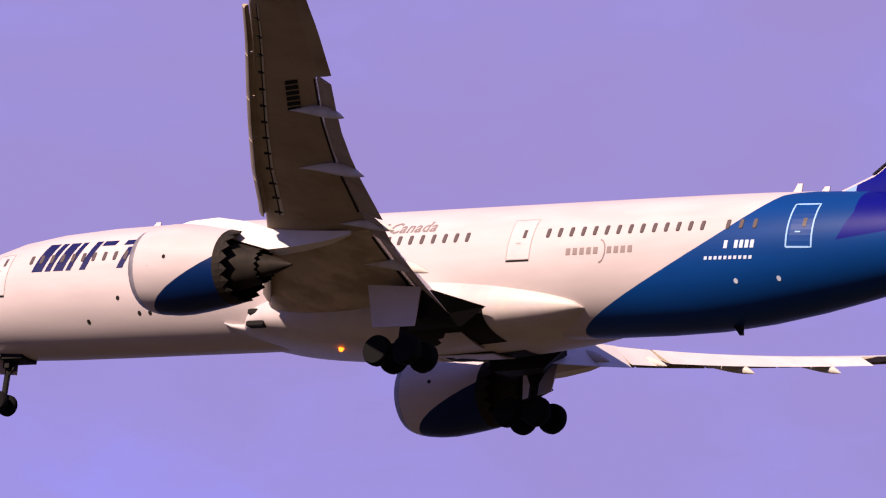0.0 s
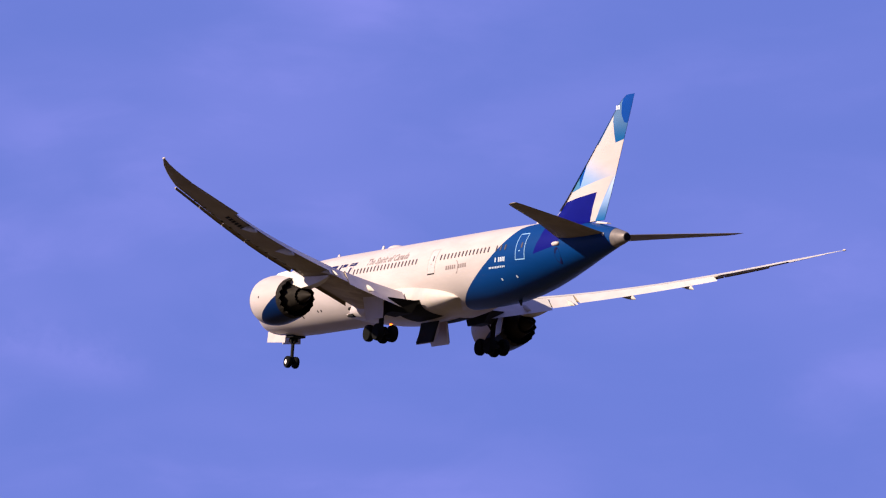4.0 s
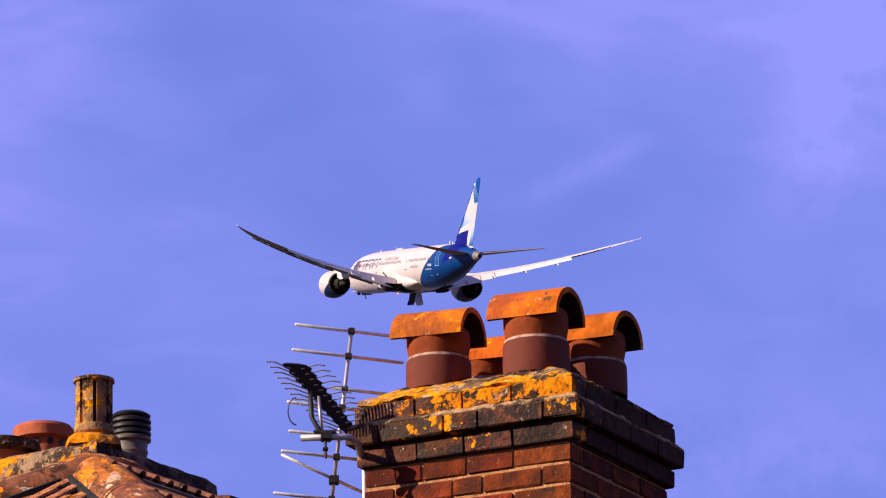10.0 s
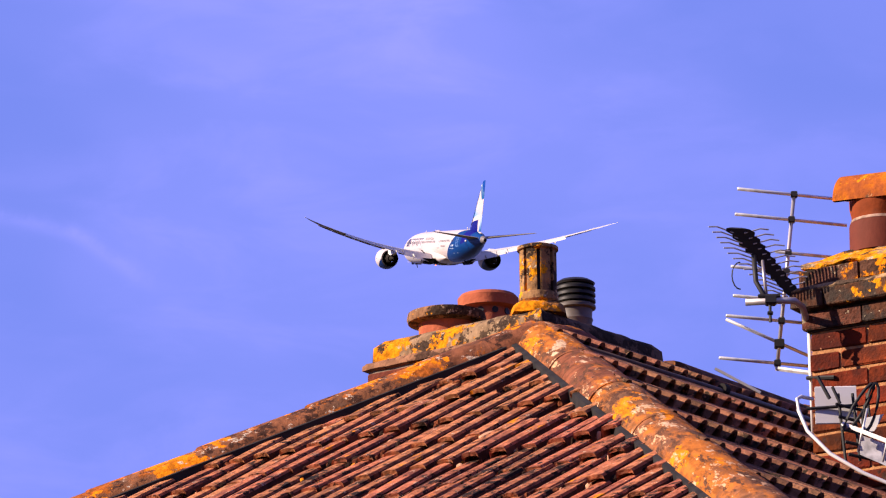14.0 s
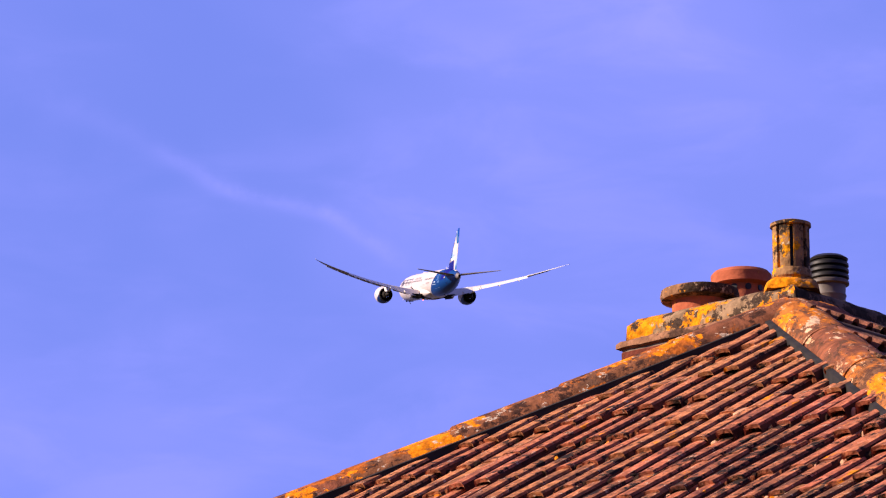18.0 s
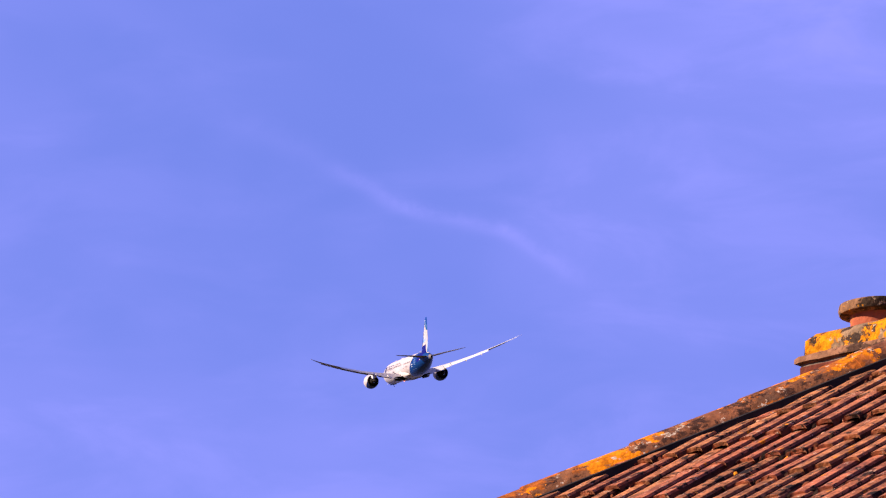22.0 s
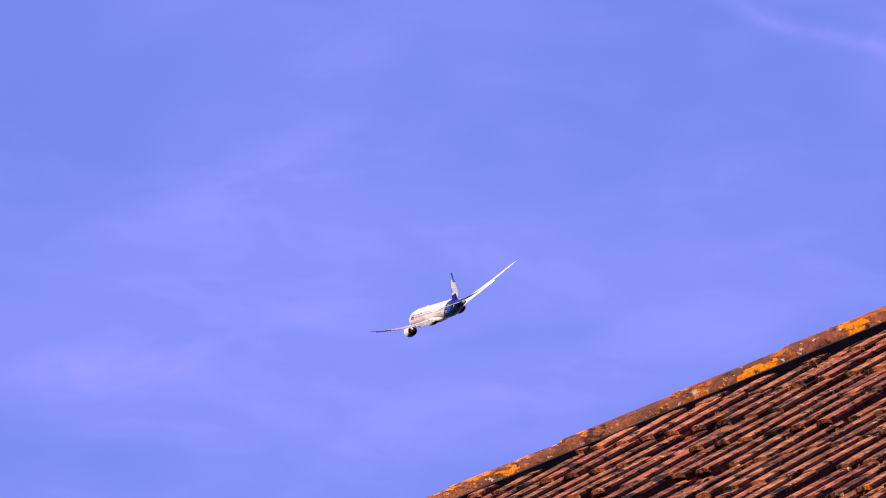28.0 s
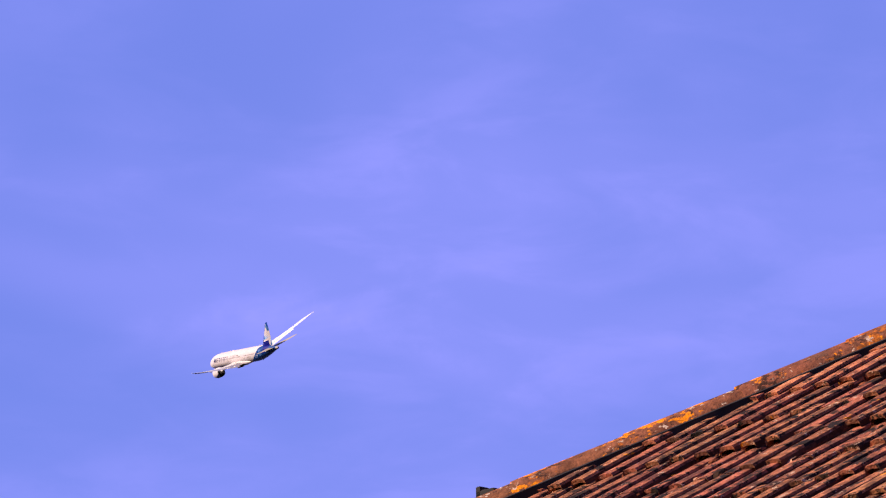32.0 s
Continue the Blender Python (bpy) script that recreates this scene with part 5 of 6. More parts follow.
        tooth = [(a, -0.128 - 0.233 * (a + 0.6), b) for a, b in ((x, z), (x + 0.084, z + 0.012), (x + 0.05, z - 0.046), (x + 0.012, z - 0.05))]
        part("flashing_step", shape(*loft([tooth, [(a, b + 0.006, h) for a, b, h in tooth]])), lead, stack, "pale lead step", foot)
    clay = material("dull_red_clay", (0.125, 0.03, 0.018), 0.75, grain=0.14, grain_scale=7, bump=0.2, bump_scale=40)
    neck = material("orange_clay", (0.22, 0.044, 0.011), 0.8, grain=0.22, grain_scale=9, bump=0.25, bump_scale=40, second=(0.2, 0.06, 0.03), second_at=(0.5, 0.7), second_scale=4)
    cowlm = material("bright_orange_tile", (0.46, 0.1, 0.005), 0.85, grain=0.3, grain_scale=14, bump=0.5, bump_scale=50, vary=0.2, second=(0.27, 0.055, 0.014), second_at=(0.5, 0.66), second_scale=5)
    add_lichen(cowlm, [((0.1, 0.045, 0.02), 9.0, 0.61, 0.68), ((0.62, 0.21, 0.004), 6.0, 0.6, 0.64), ((0.5, 0.27, 0.12), 26.0, 0.64, 0.68)])
    hood_dark = material("dark_hood_clay", (0.035, 0.016, 0.01), 0.95, grain=0.3, grain_scale=12)
    pale = material("pale_mortar_bead", (0.34, 0.22, 0.16), 0.95, grain=0.5, grain_scale=30)
    for i, (x, y, r, high, turn) in enumerate(((-0.225, 0.2, 0.12, 0.132, 0), (-0.618, 0.2, 0.118, 0.116, 3), (-0.165, 0.55, 0.118, 0.123, -2), (-0.6, 0.55, 0.105, 0.11, 2))):
        z = 0.335
        pot = thing("chimney_pot", STACK @ pose(x, y, z, 0, 0, turn), "red clay chimney pot under a half-round orange cowl tile", "chimney pot", "pots on the brick stack")
        part("pot", shape(*shell([(r, -0.03), (r * 1.005, 0.0), (r, high * 0.7 - 0.01), (r * 0.985, high * 0.7)], 0.02, 28), True, 40), clay, pot, "dull red clay pot")
        part("bead", shape(*lathe([(r * 0.9, high * 0.7 - 0.004), (r * 0.97, high * 0.7 + 0.002), (r * 0.95, high * 0.7 + 0.012), (r * 0.88, high * 0.7 + 0.014)], 28), True, 40), pale, pot, "pale mortar bead")
        part("neck", shape(*shell([(r * 0.9, high * 0.7 + 0.008), (r * 0.93, high * 0.7 + 0.03), (r * 0.975, high + 0.02), (r * 0.98, high + 0.055), (r * 0.94, high + 0.075), (r * 0.86, high + 0.085)], 0.018, 28), True, 40), neck, pot, "rounded orange clay neck")
        R, half, n = r * 0.99, 0.14, 18
        rings = []
        for yy, rr in ((-half, R), (half, R), (half, R - 0.02), (-half, R - 0.02)):
            ring = []
            for k in range(n + 1):
                t = math.pi * k / n
                px, pz = rr * math.cos(t), rr * math.sin(t)
                ring.append((yy, px, pz))
            rings.append(ring)
        v, f = loft(rings, cap=False, ring_closed=False)
        q = 3 * (n + 1)
        f += [(q + k, q + k + 1, k + 1, k) for k in range(n)]
        cowl = shape(v, f, True, 40)
        cowl.materials.append(cowlm)
        cowl.materials.append(hood_dark)
        for face in cowl.polygons:
            # darker inside of the hood
            radial = sum((Vector((0, cowl.vertices[i].co.y, cowl.vertices[i].co.z)).length for i in face.vertices)) / len(face.vertices)
            face.material_index = 1 if radial < R - 0.015 else 0
        part("cowl", cowl, None, pot, "half-round orange cowl tile", pose(0.0, 0, high + 0.04, 0, 2, 0))
        part("flue_dark", shape(*lathe([(r * 0.8, high + 0.05), (r * 0.8, high + 0.055)], 20)), material("near_black", (0.01, 0.009, 0.008), 1.0), pot)


# ---- the stack behind the peak with four odd pots ----
def build_rear_stack():
    rng = random.Random(3)
    brick = material("dark_red_brick", (0.16, 0.04, 0.024), 0.9, grain=0.3, grain_scale=20, bump=0.6, bump_scale=80, vary=0.25)
    cap = material("lichened_concrete", (0.24, 0.15, 0.085), 0.95, grain=0.35, grain_scale=16, bump=1.0, bump_scale=45)
    add_lichen(cap, [((0.06, 0.036, 0.022), 8.0, 0.5, 0.55), ((0.66, 0.22, 0.003), 5.0, 0.5, 0.54), ((0.05, 0.03, 0.02), 13.0, 0.53, 0.58), ((0.4, 0.28, 0.16), 30.0, 0.62, 0.66)])
    # the shade of the right flank is put into this darker concrete
    flank_shade = material("shaded_concrete", (0.1, 0.06, 0.04), 0.95, grain=0.45, grain_scale=14, bump=1.0, bump_scale=45)
    add_lichen(flank_shade, [((0.03, 0.018, 0.012), 8.0, 0.5, 0.56), ((0.5, 0.2, 0.01), 7.0, 0.62, 0.66)])
    low = material("weathered_mortar_lip", (0.25, 0.12, 0.065), 0.95, grain=0.35, grain_scale=16, bump=0.9, bump_scale=50)
    add_lichen(low, [((0.07, 0.035, 0.022), 9.0, 0.5, 0.56), ((0.55, 0.22, 0.01), 8.0, 0.6, 0.64)])
    bright = material("orange_lichened_mortar", (0.3, 0.14, 0.05), 0.95, grain=0.35, grain_scale=16, bump=1.0, bump_scale=45)
    add_lichen(bright, [((0.68, 0.22, 0.003), 6.0, 0.4, 0.48), ((0.06, 0.03, 0.015), 14.0, 0.57, 0.61)])
    base = HOUSE @ pose(-0.146, 0.226, -0.042)
    stack = thing("chimney_stack", base, "low dark brick stack with a lichen-covered concrete head", "chimney")
    w, d = 0.85, 0.83
    top = 0.115
    made = {}
    for k in range(9):
        z = top - 0.075 * (k + 1)
        for face in range(2):
            run = 4 if k % 2 else 3
            for i in range(run):
                a = w * i / run + 0.005
                b = w * (i + 1) / run - 0.005
                key = (round(b - a, 3), face)
                if key not in made:
                    v, f = box(0, b - a, 0, 0.1, 0, 0.065, 0.005)
                    made[key] = shape(v, f)
                    made[key].materials.append(brick)
                m = pose(-w + a, 0, z) if face == 0 else pose(0, a, z, 0, 0, 90)
                if face == 1 and i == 0:
                    continue
                part("brick", made[key], None, stack, at=m)
    part("mortar_core", shape(*box(-w + 0.005, -0.006, 0.006, d, -1.6, top)), material("grey_mortar", (0.2, 0.15, 0.11), 0.95, grain=0.3, grain_scale=30), stack)

    def head(levels, name, label, fall):
        n = 22
        rings = []
        for q, z in levels:
            ring = []
            x0, x1, y0, y1 = -w - q, q, -q, d + q
            for side in range(4):
                for i in range(n):
                    t = i / n
                    p = ((x1 - (x1 - x0) * t, y0), (x0, y0 + (y1 - y0) * t), (x0 + (x1 - x0) * t, y1), (x1, y1 - (y1 - y0) * t))[side]
                    k, f = noise.noise((p[0] * 7 + 3, p[1] * 7, z * 16)), noise.noise((p[0] * 27, p[1] * 27, z * 50))
                    ring.append((p[0] + 0.005 * f, p[1] + 0.005 * k, z + fall * p[0] / w * (z - top + 0.05) / 0.2 + 0.006 * k + 0.004 * f))
            rings.append(ring)
        me = shape(*loft(rings), True, 50)
        me.materials.append(low if name == "lower_head" else cap)
        me.materials.append(flank_shade)
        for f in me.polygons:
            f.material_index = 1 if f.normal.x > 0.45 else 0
        part(name, me, None, stack, label)

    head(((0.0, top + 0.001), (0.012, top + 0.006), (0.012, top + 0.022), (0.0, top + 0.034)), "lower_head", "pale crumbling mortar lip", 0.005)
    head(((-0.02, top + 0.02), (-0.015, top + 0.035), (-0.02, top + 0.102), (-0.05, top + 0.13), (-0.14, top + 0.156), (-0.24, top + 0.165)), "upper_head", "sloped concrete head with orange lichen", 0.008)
    # mortar mound under the tall pot and a haunch running down to the ridge
    rings = []
    for r, z in ((0.11, 0.125), (0.104, 0.145), (0.092, 0.162), (0.076, 0.172)):
        ring = []
        for i in range(28):
            u = 2 * math.pi * i / 28
            f = noise.noise((2.2 * math.cos(u), 2.2 * math.sin(u), 7 + z * 9))
            ring.append((-0.122 + r * (1 + 0.22 * f) * math.cos(u), 0.14 + r * (1 + 0.22 * f) * math.sin(u), top + z + 0.008 * f))
        rings.append(ring)
    part("mortar_mound", shape(*loft(rings), True, 50), bright, stack, "orange lichened mortar mound")
    rings = []
    for k in range(9):
        q = k / 8
        y, h = d - 0.06 + 0.42 * q, (top + 0.125) * (1 - q) + 0.035 * q
        f = 0.012 * noise.noise((3.1 * q, 4.0, 1.0))
        rings.append([(-0.34, y, -0.3), (-0.3 + f, y, h - 0.03), (-0.18, y, h + f), (-0.03 + f, y, h - 0.02), (0.0, y, -0.3)])
    part("mortar_haunch", shape(*loft(rings), True, 50), flank_shade, stack, "dark mortar haunch down to the ridge")
    z = top + 0.17
    clay = material("pinkish_clay", (0.36, 0.095, 0.045), 0.85, grain=0.2, grain_scale=12, bump=0.4, bump_scale=50)
    add_lichen(clay, [((0.4, 0.16, 0.03), 8.0, 0.6, 0.68)])
    stone = material("lichened_pot", (0.26, 0.14, 0.06), 0.9, grain=0.3, grain_scale=16, bump=0.7, bump_scale=50)
    add_lichen(stone, [((0.04, 0.026, 0.016), 11.0, 0.5, 0.55), ((0.66, 0.25, 0.003), 8.0, 0.55, 0.59), ((0.55, 0.42, 0.26), 24.0, 0.63, 0.67)])
    rimm = material("brown_lichened_rim", (0.2, 0.1, 0.05), 0.95, grain=0.35, grain_scale=16, bump=0.7, bump_scale=50)
    add_lichen(rimm, [((0.05, 0.03, 0.018), 11.0, 0.5, 0.56), ((0.5, 0.18, 0.008), 9.0, 0.6, 0.64), ((0.4, 0.27, 0.16), 22.0, 0.6, 0.65)])
    zinc = material("grey_zinc", (0.1, 0.08, 0.07), 0.55, 0.0, grain=0.25, grain_scale=8)
    black = material("black_cowl_metal", (0.025, 0.023, 0.024), 0.5, 0.4)

    at = lambda x, y: base @ pose(x, y, z)
    bowl = thing("chimney_pot", at(-0.61, 0.2) @ pose(0, 0, -0.035), "squat clay pot with a wide lichened concrete rim", "chimney pot", "odd pots on the rear stack")
    part("pot", shape(*shell([(0.105, -0.09), (0.11, 0.06)], 0.02, 28), True, 40), clay, bowl, "red clay pot")
    part("rim", shape(*shell([(0.115, 0.052), (0.15, 0.058), (0.155, 0.075), (0.15, 0.096), (0.125, 0.104)], 0.05, 32), True, 40), rimm, bowl, "wide lichened rim")
    part("lid", shape(*lathe([(0.12, 0.095), (0.1, 0.102)], 24)), rimm, bowl)

    vent = thing("chimney_pot", at(-0.6, 0.46) @ pose(0, 0, 0.06), "pink clay pot with a vented cap", "chimney pot", "odd pots on the rear stack")
    part("pot", shape(*shell([(0.088, -0.09), (0.09, 0.07)], 0.018, 24), True, 40), clay, vent, "red clay pot")
    part("cap", shape(*lathe([(0.09, 0.065), (0.118, 0.073), (0.12, 0.112), (0.108, 0.126), (0.04, 0.135)], 28), True, 40), clay, vent, "domed clay cap")
    for k in range(10):
        t = 2 * math.pi * k / 10
        part("vent_hole", shape(*lathe([(0.013, 0.0), (0.013, 0.008)], 10, Matrix.Translation((0.085 * math.cos(t), 0.085 * math.sin(t), 0.05)) @ pose(0, 0, 0, 0, 0, math.degrees(t)) @ pose(0, 0, 0, 0, 90, 0))), black, vent)

    slot = thing("chimney_pot", at(-0.122, 0.14) @ pose(0, 0, -0.046), "tall slotted pot crusted with orange lichen", "chimney pot", "odd pots on the rear stack")
    part("base_ring", shape(*shell([(0.07, -0.06), (0.078, 0.0), (0.073, 0.045), (0.066, 0.055)], 0.02, 24), True, 40), stone, slot, "lichened base ring")
    part("lower_band", shape(*shell([(0.068, 0.05), (0.077, 0.06), (0.077, 0.085), (0.072, 0.092)], 0.02, 24), True, 40), stone, slot)
    for k in range(8):
        t = 2 * math.pi * (k + 0.35) / 8
        arc = [t + 0.29 * (i / 3 - 1) for i in range(7)]
        prof = [(0.072 * math.cos(a), 0.072 * math.sin(a)) for a in arc] + [(0.05 * math.cos(a), 0.05 * math.sin(a)) for a in reversed(arc)]
        part("slat", shape(*loft([[(x, y, 0.088) for x, y in prof], [(x, y, 0.262) for x, y in prof]])), stone, slot, "upright clay slat")
    part("flue_dark", shape(*lathe([(0.042, 0.05), (0.042, 0.262)], 16)), black, slot)
    part("cap", shape(*lathe([(0.072, 0.258), (0.08, 0.264), (0.079, 0.276), (0.05, 0.286), (0.01, 0.288)], 24), True, 40), stone, slot, "lichened round cap")

    flue = thing("flue_cowl", at(-0.2, 0.49) @ pose(0, 0, -0.035), "grey metal flue with a black louvred cowl", "flue cowl", "odd pots on the rear stack")
    part("pipe", shape(*lathe([(0.062, -0.08), (0.064, 0.05), (0.068, 0.06), (0.064, 0.07), (0.066, 0.1)], 24), True, 40), zinc, flue, "dull grey pipe")
    for k in range(4):
        part("louvre", shape(*shell([(0.064, 0.1 + 0.024 * k), (0.079, 0.106 + 0.024 * k), (0.079, 0.116 + 0.024 * k), (0.07, 0.124 + 0.024 * k)], 0.012, 28), True, 40), black if k else zinc, flue, "black louvre ring")
    part("core", shape(*lathe([(0.06, 0.09), (0.06, 0.205)], 20)), black, flue)
    part("top", shape(*lathe([(0.074, 0.2), (0.078, 0.208), (0.06, 0.22), (0.01, 0.224)], 28), True, 40), black, flue, "black domed top")


# ---- aerials on the brick stack ----
AERIAL = Matrix.Translation((1.67, 23.921, 7.935))


def build_aerials():
    alu = material("weathered_aluminium", (0.66, 0.63, 0.6), 0.4, 0.6, grain=0.2, grain_scale=30)
    black = material("black_plastic", (0.02, 0.018, 0.018), 0.6)
    galv = material("galvanised_pipe", (0.42, 0.38, 0.38), 0.45, 0.6, grain=0.2, grain_scale=12)
    white = material("white_cable_sheath", (0.7, 0.66, 0.64), 0.6)

    # long-element aerial
    a = thing("long_aerial", AERIAL, "old aluminium aerial with long cross rods on a mast", "aerial")
    boom = [Vector((-0.776, 0.6, 0.573)), Vector((-0.856, 0.6, -0.08))]
    part("boom", shape(*tube(boom, 0.0068, 8), True), galv, a, "grey boom")
    way = Vector((math.cos(radians(24)), math.sin(radians(24)), 0.0))
    for z, left, right in ((0.49, 0.225, 0.225), (0.397, 0.225, 0.22), (0.275, 0.05, 0.21), (0.205, 0.22, 0.12), (0.1, 0.2, 0.1), (0.025, 0.22, 0.14), (-0.13, 0.23, 0.13)):
        k = (0.495 - z) / 0.645
        c = boom[0].lerp(boom[1], k)
        part("rod", shape(*tube([c - way * left, c + way * right], 0.0062, 8), True), alu, a, "aluminium rod")
        part("clamp", shape(*box(c.x - 0.012, c.x + 0.012, c.y - 0.012, c.y + 0.012, c.z - 0.012, c.z + 0.012, 0.004)), black, a)
    c = boom[0].lerp(boom[1], 0.86)
    part("rod", shape(*tube([c + Vector((-0.19, -0.04, 0.085)), c + Vector((0.13, 0.05, -0.045))], 0.0062, 8), True), alu, a, "slanting aluminium rod")
    part("clamp", shape(*box(c.x - 0.018, c.x + 0.018, c.y - 0.018, c.y + 0.018, c.z - 0.016, c.z + 0.016, 0.004)), black, a)
    part("mast", shape(*tube([(-0.743, 0.44, 0.006), (-0.739, 0.44, -0.36)], 0.0072, 10), True), white, a, "pale mast beside the stack")
    part("mast_strap", shape(*tube([(-0.755, 0.43, -0.16), (-0.66, 0.355, -0.178)], 0.008, 6)), black, a, "black strap")
    part("stub", shape(*tube([boom[1], (-0.735, 0.44, -0.14)], 0.009, 6)), alu, a)

    # comb aerial
    b = thing("comb_aerial", AERIAL @ pose(0.0022, 0.06, 0.0166), "black comb-shaped television aerial with many short rods", "aerial")
    p, q = Vector((-0.997, 0.18, 0.33)), Vector((-0.772, 0.36, 0.1))
    d = (q - p).normalized()
    side = Vector((0.97, 0.24, 0)).normalized()
    up = side.cross(d).normalized()
    rings = []
    n = 22
    for k in range(n + 1):
        c = p.lerp(q, k / n)
        wide = (0.055 if k % 2 else 0.042) * (1.0 - 0.45 * k / n)
        rings.append([c - side * wide - up * 0.006, c + side * wide - up * 0.006, c + side * wide * 0.5 + up * 0.012, c - side * wide * 0.5 + up * 0.012])
    part("boom", shape(*loft(rings)), black, b, "black toothed boom")
    for k in range(14):
        c = p.lerp(q, (k + 0.3) / 14)
        long = 0.075 - 0.003 * abs(k - 5)
        for sgn in (-1, 1):
            bend = c + side * sgn * (0.05 + long * 0.5) + Vector((0, 0, 0.008))
            part("rod", shape(*tube([c + side * sgn * 0.02 - Vector((0, 0, 0.012)), bend, c + side * sgn * (0.05 + long) + Vector((0, 0, 0.006))], 0.0028, 6)), alu, b)
    part("bracket", shape(*tube([(-0.94, 0.22, 0.24), (-0.935, 0.21, 0.14), (-0.91, 0.2, 0.09), (-0.885, 0.2, 0.07)], 0.009, 8), True), black, b, "black bracket")
    part("stay", shape(*tube([(-0.91, 0.22, 0.22), (-0.9, 0.2, 0.09)], 0.006, 8), True), galv, b, "grey stay")
    part("arm", shape(*tube([(-0.975, 0.2, 0.062), (-0.84, 0.2, 0.066), (-0.8, 0.2, 0.064), (-0.772, 0.24, 0.052), (-0.758, 0.32, 0.036), (-0.75, 0.42, 0.025)], 0.0125, 10), True), galv, b, "bent grey pipe arm")
    part("clamp", shape(*join(box(-0.905, -0.865, 0.178, 0.222, 0.05, 0.086, 0.006), box(-0.93, -0.85, 0.19, 0.21, 0.076, 0.09, 0.004), tube([(-0.888, 0.19, 0.06), (-0.888, 0.19, -0.015)], 0.006, 6), box(-0.898, -0.878, 0.18, 0.2, 0.012, 0.024, 0.003))), black, b, "black clamp with a long bolt")
    loop = [(-0.99 + 0.03 * math.cos(t), 0.2, 0.16 + 0.05 * math.sin(t)) for t in (math.pi * (0.5 + k / 8) for k in range(9))]
    part("loop", shape(*tube(loop, 0.0026, 6), True), black, b, "thin wire loop")

    # lattice aerial low on the stack
    c = thing("lattice_aerial", AERIAL, "pale grid aerial with a long rod boom beside the stack foot", "aerial")
    s, e = Vector((-0.66, -0.16, -0.475)), Vector((0.14, -0.42, -0.885))
    part("boom", shape(*tube([s, e], 0.0075, 8), True), white, c, "pale boom")
    d = (e - s).normalized()
    for k in range(9):
        m = s.lerp(e, 0.08 + 0.105 * k)
        part("rod", shape(*tube([m - Vector((0.014, 0.0, 0.075)), m + Vector((0.024, 0.0, 0.08))], 0.0045, 6), True), alu, c, "short rod")
    grid = []
    for k in range(5):
        z = -0.4 - 0.045 * k
        grid.append(tube([(-0.68 + 0.01 * k, -0.14, z), (-0.56 + 0.01 * k, -0.1, z - 0.02)], 0.006, 6))
    for k in range(3):
        grid.append(tube([(-0.67 + 0.05 * k, -0.13, -0.36), (-0.65 + 0.05 * k, -0.12, -0.6)], 0.006, 6))
    for one in grid:
        part("reflector_rod", shape(*one), black, c, "dark reflector rod")
    part("reflector_plate", shape(*box(-0.75, -0.605, -0.1, -0.09, -0.46, -0.325, 0.003)), white, c, "pale plate")
    for x, tilt in ((-0.6, 0.05), (-0.56, 0.02)):
        loop = [(x + 0.022 * math.cos(t) + tilt * math.sin(t), -0.17, -0.42 + 0.085 * math.sin(t)) for t in (2 * math.pi * k / 14 for k in range(15))]
        part("dipole", shape(*tube(loop, 0.006, 6), True), black, c, "black dipole loop")
    part("cable", shape(*tube([(-0.76, -0.16, -0.385), (-0.8, -0.19, -0.383), (-0.815, -0.21, -0.395), (-0.812, -0.22, -0.44), (-0.785, -0.25, -0.52), (-0.71, -0.28, -0.61), (-0.6, -0.3, -0.685), (-0.4, -0.32, -0.78), (-0.15, -0.32, -0.88)], 0.0068, 8), True), white, c, "white cable")
    part("stub", shape(*join(tube([(-0.74, -0.14, -0.3), (-0.7, -0.14, -0.38)], 0.007, 6), tube([(-0.69, -0.15, -0.34), (-0.665, -0.15, -0.4)], 0.006, 6), tube([(-0.78, -0.1, -0.405), (-0.6, -0.12, -0.4)], 0.006, 6))), black, c, "dark bracket rods")



def build_insect(label):
    black = material("dark_chitin", (0.012, 0.011, 0.012), 0.6, grain=0.3, grain_scale=900)
    film = material("clear_wing_film", (0.5, 0.5, 0.6), 0.3)
    bee = thing("flying_insect", None, label, "insect")
    rings = []
    for k in range(9):
        q = k / 8
        g = max(0.1, math.sin(math.pi * q ** 0.85)) * 0.0032 * (0.75 if 0.35 < q < 0.5 else 1.0)
        rings.append([(0.007 - 0.014 * q, g * math.cos(t), g * math.sin(t)) for t in (2 * math.pi * j / 8 for j in range(8))])
    part("body", shape(*loft(rings), True), black, bee, "dark segmented body")
    for side in (-1, 1):
        part("insect_wing", shape(*loft([[(0.002, side * 0.002, 0.003), (0.0, side * 0.002, 0.003), (0.0, side * 0.002, 0.0033), (0.002, side * 0.002, 0.0033)], [(0.001, side * 0.005, 0.009), (-0.003, side * 0.005, 0.009), (-0.003, side * 0.005, 0.0092), (0.001, side * 0.005, 0.0092)]])), film, bee, "clear thin wing")
    return bee


build_ground()
insect = build_insect("small dark bee darting past the camera")
far_insect = build_insect("small dark fly circling over the chimney pots")
airliner, gear = build_airliner()
build_stack()
build_rear_stack()
build_aerials()
build_house()


